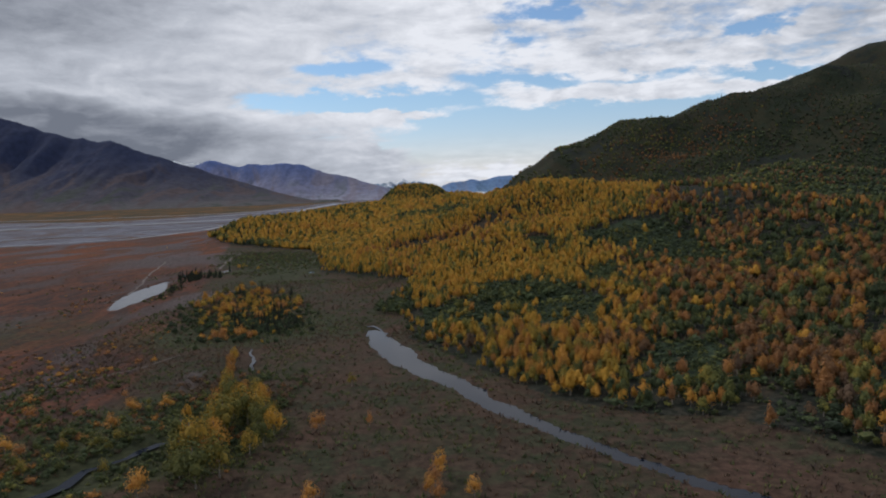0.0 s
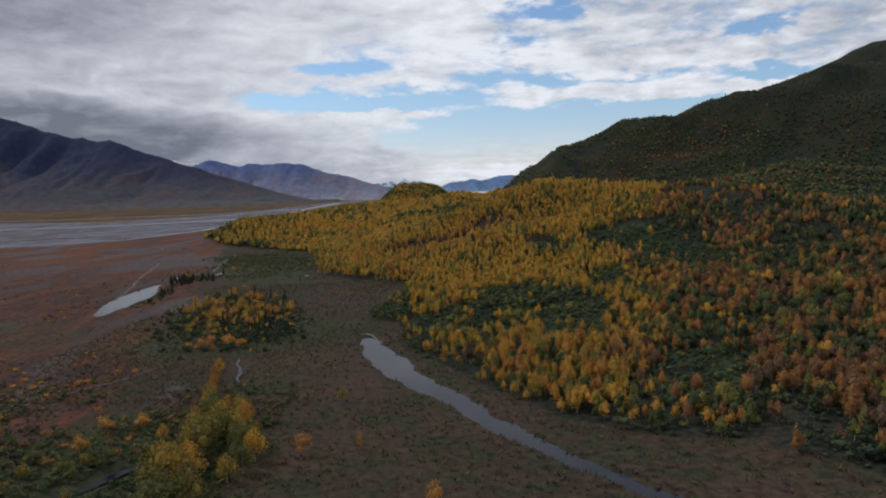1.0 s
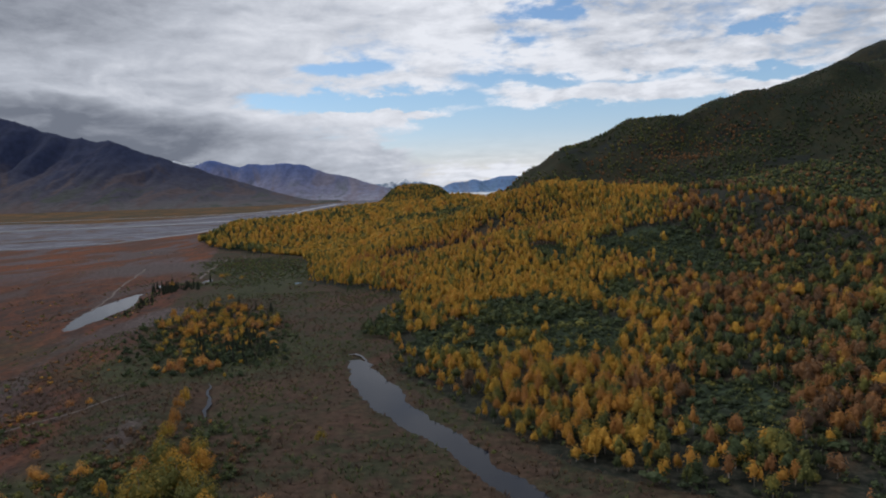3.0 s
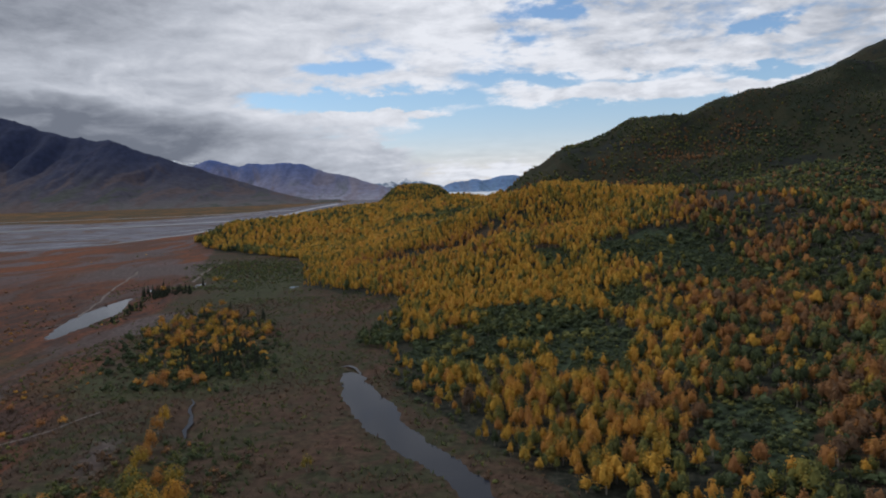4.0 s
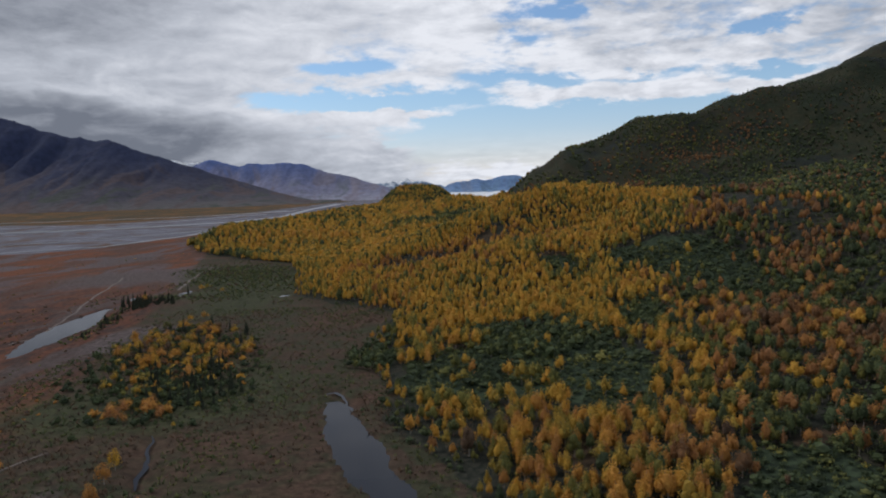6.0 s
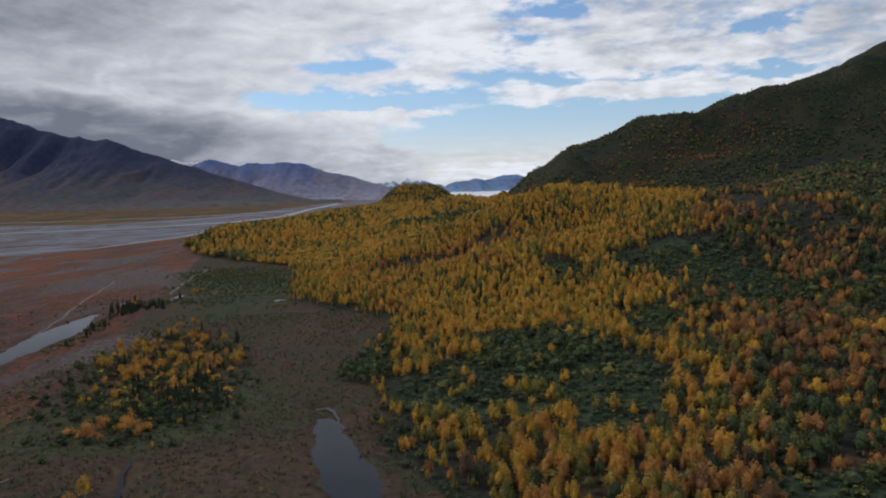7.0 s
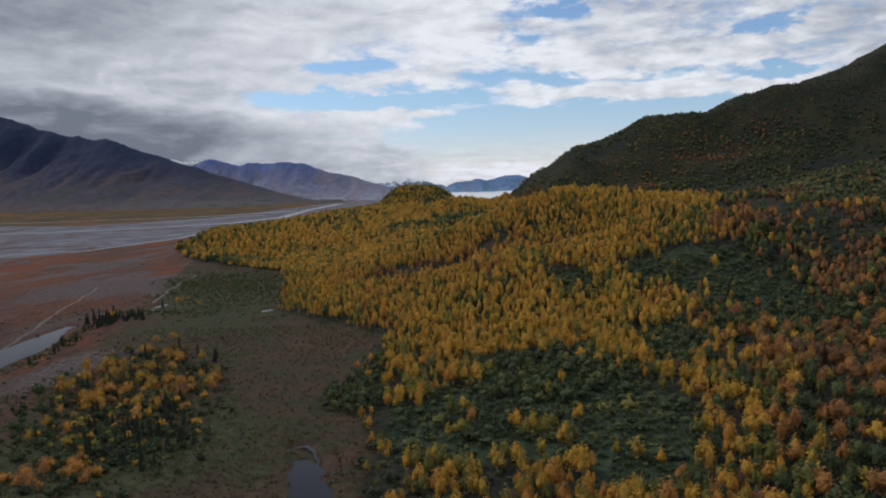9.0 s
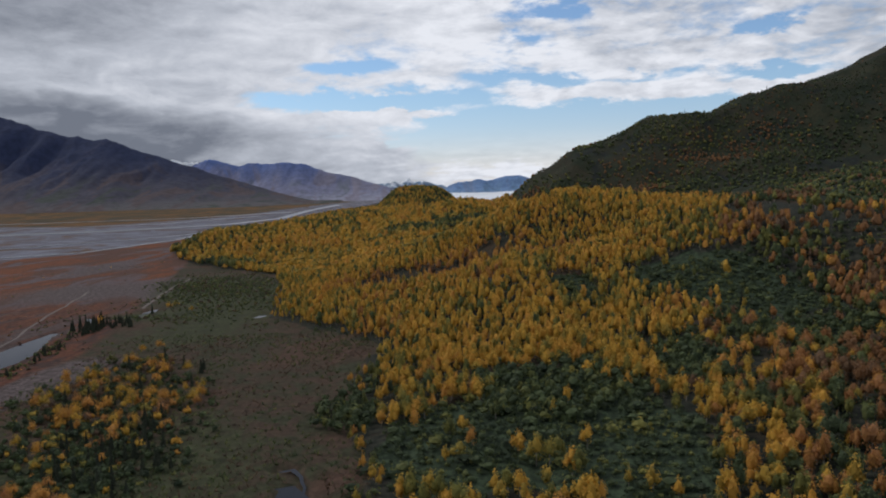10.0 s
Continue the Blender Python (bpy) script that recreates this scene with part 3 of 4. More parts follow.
# ---- far mountains ----
def mountain(name, x0, x1, y0, y1, crest, ridge, mat, label, seed, gully=0.20, cells=(260, 90)):
    """A range with its crest along y = crest; ridge: x and height of its shoulders."""
    gx, gy = np.linspace(x0, x1, cells[0]), np.linspace(y0, y1, cells[1])
    x, y = (v.ravel() for v in np.meshgrid(gx, gy, indexing="ij"))
    down = np.clip(np.abs(y - crest - 90 * fbm(x, y, 500, seed)) / np.where(y < crest, crest - y0, y1 - crest), 0, 1)
    fall = 1 - down
    bend = x + 240 * down * fbm(x, y, 420, seed + 3)
    z = np.interp(bend, [r[0] for r in ridge], [r[1] for r in ridge]) * fall ** 1.35
    ridged = 1 - np.abs(fbm(bend, y * 0.35, 210, seed + 9, 5)) * 2.2
    z = z * (1 - gully * (0.25 + step(down, 0.03, 0.3)) * (1 - ridged)) + 9 * fbm(x, y, 120, seed + 4, 4) * fall - 6 * down
    edge = np.minimum(np.minimum((x - x0), (x1 - x)), np.minimum((y - y0), (y1 - y)))
    z = np.where(edge < 1, -8, z)
    me = from_arrays(name, np.stack([x, y, z], 1), grid_faces(*cells), [mat], smooth_faces=True)
    return tagged(new(name, me), label, "mountain")


# distance haze is put into these base colours: bluer and paler than the rock
M_NEARRANGE = mountain_material("hazed_slope", (0.062, 0.060, 0.080), (0.030, 0.039, 0.080), 900.0)
M_BLUERANGE = mountain_material("blue_hazed_slope", (0.190, 0.195, 0.280), (0.092, 0.142, 0.330), 760.0)
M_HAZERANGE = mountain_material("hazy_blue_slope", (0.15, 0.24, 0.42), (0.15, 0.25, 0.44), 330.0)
M_FARRANGE = mountain_material("snowy_hazed_rock", (0.20, 0.29, 0.42), (0.24, 0.34, 0.48), 190.0)
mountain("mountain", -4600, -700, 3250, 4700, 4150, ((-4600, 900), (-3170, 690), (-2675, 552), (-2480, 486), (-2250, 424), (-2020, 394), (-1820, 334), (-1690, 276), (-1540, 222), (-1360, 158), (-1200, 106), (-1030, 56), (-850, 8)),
         M_NEARRANGE, "dark haze-blue mountain under low grey cloud", 31)
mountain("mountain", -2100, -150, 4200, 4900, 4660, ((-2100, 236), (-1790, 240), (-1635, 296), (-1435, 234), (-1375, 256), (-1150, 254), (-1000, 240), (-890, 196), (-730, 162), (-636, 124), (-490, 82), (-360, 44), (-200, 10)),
         M_BLUERANGE, "haze-blue mountain range beyond the river plain", 47)
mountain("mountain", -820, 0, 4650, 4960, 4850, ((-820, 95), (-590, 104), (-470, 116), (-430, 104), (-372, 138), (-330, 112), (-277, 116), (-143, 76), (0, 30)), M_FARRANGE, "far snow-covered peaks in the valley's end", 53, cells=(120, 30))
mountain("mountain", -160, 900, 4560, 4960, 4830, ((-160, 20), (-104, 78), (-46, 104), (108, 112), (146, 103), (262, 132), (357, 128), (491, 100), (900, 80)), M_HAZERANGE, "far haze-blue mountain with snow streaks", 59, cells=(120, 30))

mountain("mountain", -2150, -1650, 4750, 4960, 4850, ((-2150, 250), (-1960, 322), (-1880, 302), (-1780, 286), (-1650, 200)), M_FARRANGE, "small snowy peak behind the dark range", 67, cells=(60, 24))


def build_glacier():
    gx, gy = np.linspace(-150, 620, 40), np.linspace(2900, 4480, 24)
    x, y = (v.ravel() for v in np.meshgrid(gx, gy, indexing="ij"))
    z = 1.5 + 26 * step(y, 2950, 4480) + fbm(x, y, 90, 77) * 6
    z = np.where((x < -149) | (x > 619) | (y < 2901), -4, z)
    me = from_arrays("glacier", np.stack([x, y, z], 1), grid_faces(40, 24), [M_SNOW], smooth_faces=True)
    tagged(new("glacier", me), "white glacier tongue at the valley's end", "glacier")


build_glacier()


# ---- trees ----
rng = np.random.default_rng(7)
GOLDEN = 2.399963


def ball():
    """The twelve corners and twenty faces of a rough ball."""
    g = (1 + 5 ** 0.5) / 2
    v = np.array([(-1, g, 0), (1, g, 0), (-1, -g, 0), (1, -g, 0), (0, -1, g), (0, 1, g), (0, -1, -g), (0, 1, -g), (g, 0, -1), (g, 0, 1), (-g, 0, -1), (-g, 0, 1)], float) / math.sqrt(1 + g * g)
    f = np.array([(0, 11, 5), (0, 5, 1), (0, 1, 7), (0, 7, 10), (0, 10, 11), (1, 5, 9), (5, 11, 4), (11, 10, 2), (10, 7, 6), (7, 1, 8),
                  (3, 9, 4), (3, 4, 2), (3, 2, 6), (3, 6, 8), (3, 8, 9), (4, 9, 5), (2, 4, 11), (6, 2, 10), (8, 6, 7), (9, 8, 1)])
    return v, f


TAPER = {"oval": 0.42, "spire": 0.85, "round": 0.12}


def crown_shape(r, leaves, leaf, wide, base, kind, lobes=3, plump=0.64):
    """A crown of height 1: upright clumps grown together, dense inside, with leaf sprays (pairs of triangles) standing out all over them."""
    k = np.arange(lobes)
    a = k * GOLDEN + r.uniform(0, 6.28)
    off = np.where(k == 0, 0.08, r.uniform(0.38, 0.66, lobes)) * wide
    top = np.where(k == 0, 1.0, r.uniform(0.58, 0.93, lobes))
    low = base + np.where(k == 0, 0.04, r.uniform(0.0, 0.16, lobes))
    mid = np.stack([off * np.cos(a), off * np.sin(a), (top + low) / 2], 1)
    girth = wide * np.where(k == 0, 0.86 if lobes > 1 else 1.0, r.uniform(0.5, 0.72, lobes))
    size = np.stack([girth, girth * r.uniform(0.85, 1.15, lobes), (top - low) / 2], 1)
    taper = TAPER[kind]

    def place(d, c, q):
        d = d.copy()
        d[:, :2] *= (1.0 + 0.5 * taper * 0.5 - 0.5 * taper * (d[:, 2:] + 1) * 0.9)
        return c + d * q

    iv, jf = ball()
    vs, fs, n = [], [], 0
    for c, q in zip(mid, size):
        vs.append(place(iv * r.uniform(0.80, 1.16, (12, 1)), c, q * plump))
        fs.append(jf + n)
        n += 12
    share = size[:, 0] * size[:, 2]
    pick = r.choice(lobes, leaves, p=share / share.sum())
    d = r.normal(size=(leaves, 3)) + (0, 0, 0.2)
    d /= np.linalg.norm(d, axis=1)[:, None]
    c = place(d * r.uniform(0.56, 1.10, (leaves, 1)) ** 0.8, mid[pick], size[pick])
    c[:, 2] = np.maximum(c[:, 2], base * 0.8)
    nrm = d + (0, 0, 0.15) + r.normal(size=(leaves, 3)) * 0.38
    nrm /= np.linalg.norm(nrm, axis=1)[:, None]
    u = np.cross(nrm, r.normal(size=(leaves, 3)))
    u /= np.linalg.norm(u, axis=1)[:, None]
    w = np.cross(nrm, u)
    span = leaf * r.uniform(0.55, 1.25, (leaves, 1))
    bend = nrm * span * 0.35
    corners = np.stack([c - u * span - bend, c - w * span * 0.8, c + u * span - bend, c + w * span * 0.8], 1)
    q = np.arange(leaves)[:, None] * 4 + n
    return np.concatenate(vs + [corners.reshape(-1, 3)]), np.concatenate(fs + [q + (0, 1, 2), q + (0, 2, 3)])


def tube(points, radii, sides):
    """A tapered limb along points."""
    v, f = [], []
    for p, rad in zip(points, radii):
        for k in range(sides):
            a = 2 * math.pi * k / sides
            v.append((p[0] + rad * math.cos(a), p[1] + rad * math.sin(a), p[2]))
    for i in range(len(points) - 1):
        for k in range(sides):
            a, b = i * sides + k, i * sides + (k + 1) % sides
            f += [(a, b, b + sides), (a, b + sides, a + sides)]
    return np.array(v, float), np.array(f)


def trunk_shape(r, top, limbs, sides, thick=0.016):
    lean = r.normal(size=2) * 0.03
    spine = [(lean[0] * k * k, lean[1] * k * k, top * k) for k in (0, 0.3, 0.65, 1)]
    v, f = tube(spine, (thick * 1.3, thick, thick * 0.7, thick * 0.25), sides)
    vs, fs, n = [v], [f], len(v)
    for k in range(limbs):
        a, z = k * GOLDEN, top * (0.34 + 0.5 * k / max(1, limbs))
        reach_out = 0.17 * (1 - 0.4 * k / max(1, limbs))
        p = [(0, 0, z), (reach_out * 0.5 * math.cos(a), reach_out * 0.5 * math.sin(a), z + 0.05), (reach_out * math.cos(a), reach_out * math.sin(a), z + 0.14)]
        v, f = tube(p, (thick * 0.5, thick * 0.35, thick * 0.12), 3)
        vs.append(v)
        fs.append(f + n)
        n += len(v)
    return np.concatenate(vs), np.concatenate(fs)


def spruce_shape(r, tiers, points):
    vs, fs, n = [], [], 0
    for k in range(tiers):
        f = k / tiers
        z0, rad = 0.08 + 0.86 * f, 0.155 * (1 - f) ** 0.85 + 0.012
        ring = []
        for i in range(points):
            a = 2 * math.pi * (i + 0.5 * (k % 2)) / points
            q = rad * (1.15 if i % 2 else 0.6) * r.uniform(0.8, 1.15)
            ring.append((q * math.cos(a), q * math.sin(a), z0 - (0.045 if i % 2 else 0.0)))
        ring.append((0, 0, z0 + 0.24 * (1 - 0.5 * f)))
        vs.append(np.array(ring))
        fs.append(np.array([(i, (i + 1) % points, points) for i in range(points)]) + n)
        n += points + 1
    return np.concatenate(vs), np.concatenate(fs)


def scatter(name, shapes, x, y, z, tall, fat, tint, mats, label, category):
    """Many plants in one mesh of kind stuff: shapes are (verts, faces, slots)."""
    vs, fs, ss, ts, n = [], [], [], [], 0
    pick = rng.integers(0, len(shapes), len(x))
    turn = rng.uniform(0, 2 * math.pi, len(x))
    for k, (v, f, s) in enumerate(shapes):
        w = np.flatnonzero(pick == k)
        if not len(w):
            continue
        c, d = np.cos(turn[w])[:, None], np.sin(turn[w])[:, None]
        wide = (tall[w] * fat[w])[:, None]
        px = (v[:, 0] * c - v[:, 1] * d) * wide + x[w][:, None]
        py = (v[:, 0] * d + v[:, 1] * c) * wide + y[w][:, None]
        pz = v[:, 2] * tall[w][:, None] + z[w][:, None]
        vs.append(np.stack([px, py, pz], 2).reshape(-1, 3))
        fs.append((f[None] + (n + np.arange(len(w)) * len(v))[:, None, None]).reshape(-1, 3))
        ss.append(np.tile(s, len(w)))
        ts.append(np.repeat(tint[w], len(v)))
        n += len(w) * len(v)
    me = from_arrays(name, np.concatenate(vs), np.concatenate(fs), mats, np.concatenate(ss), tint=np.concatenate(ts))
    return tagged(new(name, me), label, category, kind="stuff")


def with_trunk(crown, trunk):
    (v, f), (tv, tf) = crown, trunk
    return np.concatenate([v, tv]), np.concatenate([f, tf + len(v)]), np.concatenate([np.zeros(len(f), int), np.ones(len(tf), int)])


def bare_crown(crown):
    return crown[0], crown[1], np.zeros(len(crown[1]), int)


def jittered(x0, x1, y0, y1, cell):
    gx, gy = np.meshgrid(np.arange(x0, x1, cell), np.arange(y0, y1, cell))
    gx, gy = gx.ravel(), gy.ravel()
    return gx + rng.uniform(-0.48, 0.48, len(gx)) * cell, gy + rng.uniform(-0.48, 0.48, len(gx)) * cell


def in_valley(x, y):
    """The stretch of the valley that lies open."""
    return (x < 0.66 * (y - 5) + 15) & (x > -0.70 * (y - 5) - 20)


def leaf_tint(x, y, n):
    """0 dark green, 0.3 lime, 0.5 gold, 0.7 orange, 0.9 rust brown."""
    east = eastern(x, y)
    far = step(y, 420, 620) * (1 - east)
    rich = within(x, y, GOLD)
    t = 0.46 + 0.30 * fbm(x, y, 30, 81, 3)
    t = t * (1 - 0.6 * far) + 0.6 * far * 0.42
    t = t * (1 - 0.7 * rich) + 0.7 * rich * 0.43 + rng.normal(size=n) * (0.10 - 0.04 * far - 0.03 * rich)
    lime = (rng.random(n) < 0.24 - 0.12 * rich) * rng.uniform(0.08, 0.24, n)
    brown = np.clip(sum(blob(x, y, *a) for a in BROWN), 0, 1)
    t = t - lime + 0.42 * brown * rng.uniform(0.4, 1.2, n)
    pick = rng.random(n) + 0.9 * fbm(x, y, 26, 145, 3)
    # eastern hues: dull by nature, with darker tints painting in the dimness there
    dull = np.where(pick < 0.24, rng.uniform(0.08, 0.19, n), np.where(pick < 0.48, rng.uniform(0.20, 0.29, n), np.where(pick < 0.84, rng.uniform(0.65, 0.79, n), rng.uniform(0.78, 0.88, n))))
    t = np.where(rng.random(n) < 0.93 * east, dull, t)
    pick = rng.random(n) + 0.8 * fbm(x, y, 60, 147, 3)
    high = np.where(pick < 0.45, rng.uniform(0.06, 0.2, n), np.where(pick < 0.72, rng.uniform(0.2, 0.29, n), rng.uniform(0.78, 0.92, n)))
    t = np.where(beyond_crest(x, y) > 0.4, high, t)
    return np.clip(t, 0.02, 0.98)


def part(name, mesh, parent, label=""):
    ob = new(name, mesh)
    ob.parent = parent
    return tagged(ob, label)


def tree_kind(name, label, category, group, crown, trunk, leaves, bark, crown_label=""):
    """One tree as an Empty at its base with a trunk and a crown, 1 m high; copies are scaled."""
    root = new(name)
    tagged(root, label, category, group)
    part("trunk", from_arrays("trunk", trunk[0], trunk[1], [bark]), root)
    part("crown", from_arrays("crown", crown[0], crown[1], [leaves]), root, crown_label)
    return root


def plant(kinds, places):
    """Sets copies of the kinds at places: x, y, height, share of width."""
    used = set()
    for k, (x, y, tall, fat) in enumerate(places):
        root = kinds[k % len(kinds)]
        m = Matrix.LocRotScale((x, y, float(lie(np.array(x), np.array(y))) - 0.12), Euler((0, 0, rng.uniform(0, 6.28))), (tall * fat, tall * fat, tall))
        if root.name not in used:
            used.add(root.name)
            root.matrix_basis = m
        else:
            ob = copy_thing(root, Matrix())
            ob.matrix_basis = m


def build_woods():
    near = [with_trunk(crown_shape(rng, 112, 0.041, rng.uniform(0.24, 0.33), 0.10, kind, lobes), trunk_shape(rng, 0.6, 0, 3, 0.02)) for kind, lobes in (("oval", 3), ("spire", 2), ("oval", 4), ("round", 3), ("oval", 2), ("spire", 3), ("round", 4))]
    mid = [with_trunk(crown_shape(rng, 19, 0.074, rng.uniform(0.21, 0.29), 0.08, kind, 2, 0.72), trunk_shape(rng, 0.4, 0, 3, 0.02)) for kind in ("oval", "spire", "oval", "round")]
    far = [bare_crown(crown_shape(rng, 9, 0.13, rng.uniform(0.30, 0.38), 0.06, kind, 1, 0.85)) for kind in ("oval", "spire", "round")]
    x, y = jittered(-300, 470, 120, 760, 2.8)
    keep = in_valley(x, y) & (wood_edge(x, y) > 0)
    x, y = x[keep], y[keep]
    open_ground, shrubs, east, high = clearing(x, y), willow_cover(x, y), eastern(x, y), beyond_crest(x, y)
    rich = np.maximum(within(x, y, GOLD), step(y, 400, 450) * (1 - east))
    dense = 0.62 + 0.30 * rich + 0.6 * fbm(x, y, 18, 87, 3) * (1 - rich)
    dense = dense * (1 - 0.95 * open_ground) * (1 - 0.93 * shrubs) * (1 - high * np.clip(0.66 - 1.5 * fbm(x, y, 48, 89, 3), 0.1, 0.97))
    dense = dense * (1 - 0.85 * np.clip(sum(blob(x, y, *a) for a in BROWN), 0, 1)) * (1 - 0.75 * east * step(fbm(x, y, 36, 61, 3), 0.06, 0.2)) * (0.4 + 0.6 * step(wood_edge(x, y), 2, 14))
    keep = rng.random(len(x)) < dense
    x, y, rich, east, high = (v[keep] for v in (x, y, rich, east, high))
    n = len(x)
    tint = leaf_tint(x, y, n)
    tall = (rng.normal(5.9, 1.25, n) - 0.2 * rich - 0.2 * east) * (0.72 + 0.28 * step(wood_edge(x, y), 0, 14)) * (1 - 0.35 * high)
    tall = np.clip(tall * (1 + 0.08 * step(y, 380, 430)), 2.8, 10)
    fat = rng.uniform(0.85, 1.15, n) + 0.30 * east * rng.random(n)
    z = lie(x, y) - 0.15
    # the 300 birches round the stream's upper end stand as trees of their own
    order = np.argsort((x - 30) ** 2 + (y - 250) ** 2)
    single = np.zeros(n, bool)
    single[order[:280]] = True
    kinds = {}
    for key, mat, text in (("gold", M_GOLD, "golden birch tree on the lower hillside"), ("rust", M_RUST, "rust-orange birch tree on the lower hillside"), ("lime", M_LIME, "yellow-green birch tree on the lower hillside"), ("green", M_GREEN, "dull green alder tree among the hillside birches")):
        kinds[key] = [tree_kind("birch_tree", text, "tree", "birches on the hill", crown_shape(rng, 270, 0.030, rng.uniform(0.25, 0.33), 0.08, shape, 4), trunk_shape(rng, 0.85, 5, 6), mat, M_BARK) for shape in ("oval", "spire", "oval", "round")]
    for key, lo, hi in (("green", -1, 0.22), ("lime", 0.22, 0.34), ("gold", 0.34, 0.68), ("rust", 0.68, 2)):
        w = np.flatnonzero(single & (tint >= lo) & (tint < hi))
        plant(kinds[key], [(x[i], y[i], tall[i], fat[i]) for i in w])
    a = ~single & (y < 400)
    b = ~single & (y >= 400) & (y < 640)
    c = ~single & (y >= 640)
    for w, shapes, label in ((a, near, "golden, orange and green birch wood on the slope"), (b, mid, "golden birch wood covering the hill"), (c, far, "distant golden birch wood near the crest")):
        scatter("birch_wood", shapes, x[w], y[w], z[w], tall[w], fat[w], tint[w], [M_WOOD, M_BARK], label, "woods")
    # the tail of the hill, and the knoll
    x, y = jittered(-360, 620, 760, 1500, 5.5)
    keep = in_valley(x, y) & (wood_edge(x, y) > 0) & (x < 480) & (blob(x, y, 60, 1500, 140, 350) < 0.35) & (beyond_crest(x, y) < rng.random(len(x)) * 1.02)
    x, y = x[keep], y[keep]
    scatter("birch_wood", far, x, y, lie(x, y) - 0.2, rng.normal(7.6, 1.3, len(x)) * (1 - 0.6 * beyond_crest(x, y)), rng.uniform(0.85, 1.2, len(x)), np.clip(leaf_tint(x, y, len(x)) - 0.20 * (fbm(x, y, 60, 83, 3) > 0.16) + 0.02 - 0.28 * blob(x, y, -300, 950, 60, 70) * rng.uniform(0.2, 1.2, len(x)), 0.03, 0.9), [M_WOOD], "far golden woods along the ridge", "woods")
    x, y = jittered(-260, 20, 1800, 2150, 6.5)
    scatter("birch_wood", far, x, y, lie(x, y) - 0.3, rng.normal(9, 1.5, len(x)), rng.uniform(0.9, 1.25, len(x)), np.clip(rng.normal(0.32, 0.11, len(x)) - 0.4 * fbm(x, y, 50, 85, 2), 0, 1), [M_WOOD], "olive and gold woods on a rocky knoll", "woods")


def build_alder():
    bush = [bare_crown(crown_shape(rng, 16, 0.18, rng.uniform(0.6, 0.85), 0.0, "round", 1, 0.58)) for k in range(4)]
    small = [bare_crown(crown_shape(rng, 5, 0.22, rng.uniform(0.42, 0.6), 0.0, "round", 1, 0.78)) for k in range(3)]
    x, y = jittered(-120, 330, 130, 480, 2.6)
    open_ground, shrubs = clearing(x, y), willow_cover(x, y)
    keep = in_valley(x, y) & (wood_edge(x, y) > -1) & (beyond_crest(x, y) < 0.5) & (rng.random(len(x)) < 0.22 + 0.7 * open_ground * (1 - 0.6 * shrubs) + 0.3 * eastern(x, y))
    x, y = x[keep], y[keep]
    n = len(x)
    tall = np.where(rng.random(n) < 0.12, rng.uniform(2.4, 4.0, n), rng.uniform(0.9, 2.1, n))
    scatter("alder_thicket", bush, x, y, lie(x, y) - 0.1, tall, rng.uniform(0.8, 1.3, n), np.clip(rng.normal(0.13, 0.06, n) + 0.12 * fbm(x, y, 16, 151, 2), 0, 0.3), [M_WOOD], "dark green alder thicket among the birches", "bushes")
    x, y = jittered(-60, 170, 320, 410, 3.0)
    keep = rng.random(len(x)) < 0.85 * willow_cover(x, y)
    x, y = x[keep], y[keep]
    n = len(x)
    scatter("willow_thicket", bush, x, y, lie(x, y) - 0.1, rng.uniform(2.6, 5.4, n), rng.uniform(0.6, 0.85, n), np.clip(rng.normal(0.13, 0.05, n), 0, 0.28), [M_WOOD], "tall dark green willow thicket on the hillside", "bushes")
    # the mountain behind: brush in drifts, thinning out towards the bare top
    x, y = jittered(-60, 820, 420, 1160, 4.5)
    high, drift, bench = beyond_crest(x, y), fbm(x, y, 70, 65, 4), fbm(x + 0.8 * y, 2.5 * (y - 0.3 * x), 160, 155, 3)
    z = lie(x, y)
    keep = in_valley(x, y) & (wood_edge(x, y) > 0) & (high > 0.4) & (rng.random(len(x)) < (0.98 + 1.3 * drift + 1.0 * bench) * (1 - 0.85 * step(z + 60 * drift, 150, 260)))
    x, y, z = x[keep], y[keep], z[keep]
    n = len(x)
    warm = 0.55 * rng.random(n) + 0.28 - 1.5 * fbm(x, y, 46, 67, 4)
    t = np.where(warm < 0.30, rng.uniform(0.74, 0.87, n), np.where(warm < 0.62, rng.uniform(0.21, 0.29, n), rng.uniform(0.10, 0.21, n)))
    # further right, dark green tints also put the dimness there into the colour
    t = np.where(rng.random(n) < 0.8 * step(x - 0.25 * (y - 500), 150, 320), rng.uniform(0.02, 0.16, n), t)
    scatter("alder_thicket", small, x, y, z - 0.7, rng.uniform(1.5, 2.25, n) ** 2 * (1 - 0.45 * step(z, 110, 190)), rng.uniform(0.8, 1.2, n), t, [M_WOOD], "dark green and rust scrub on the mountain", "bushes")


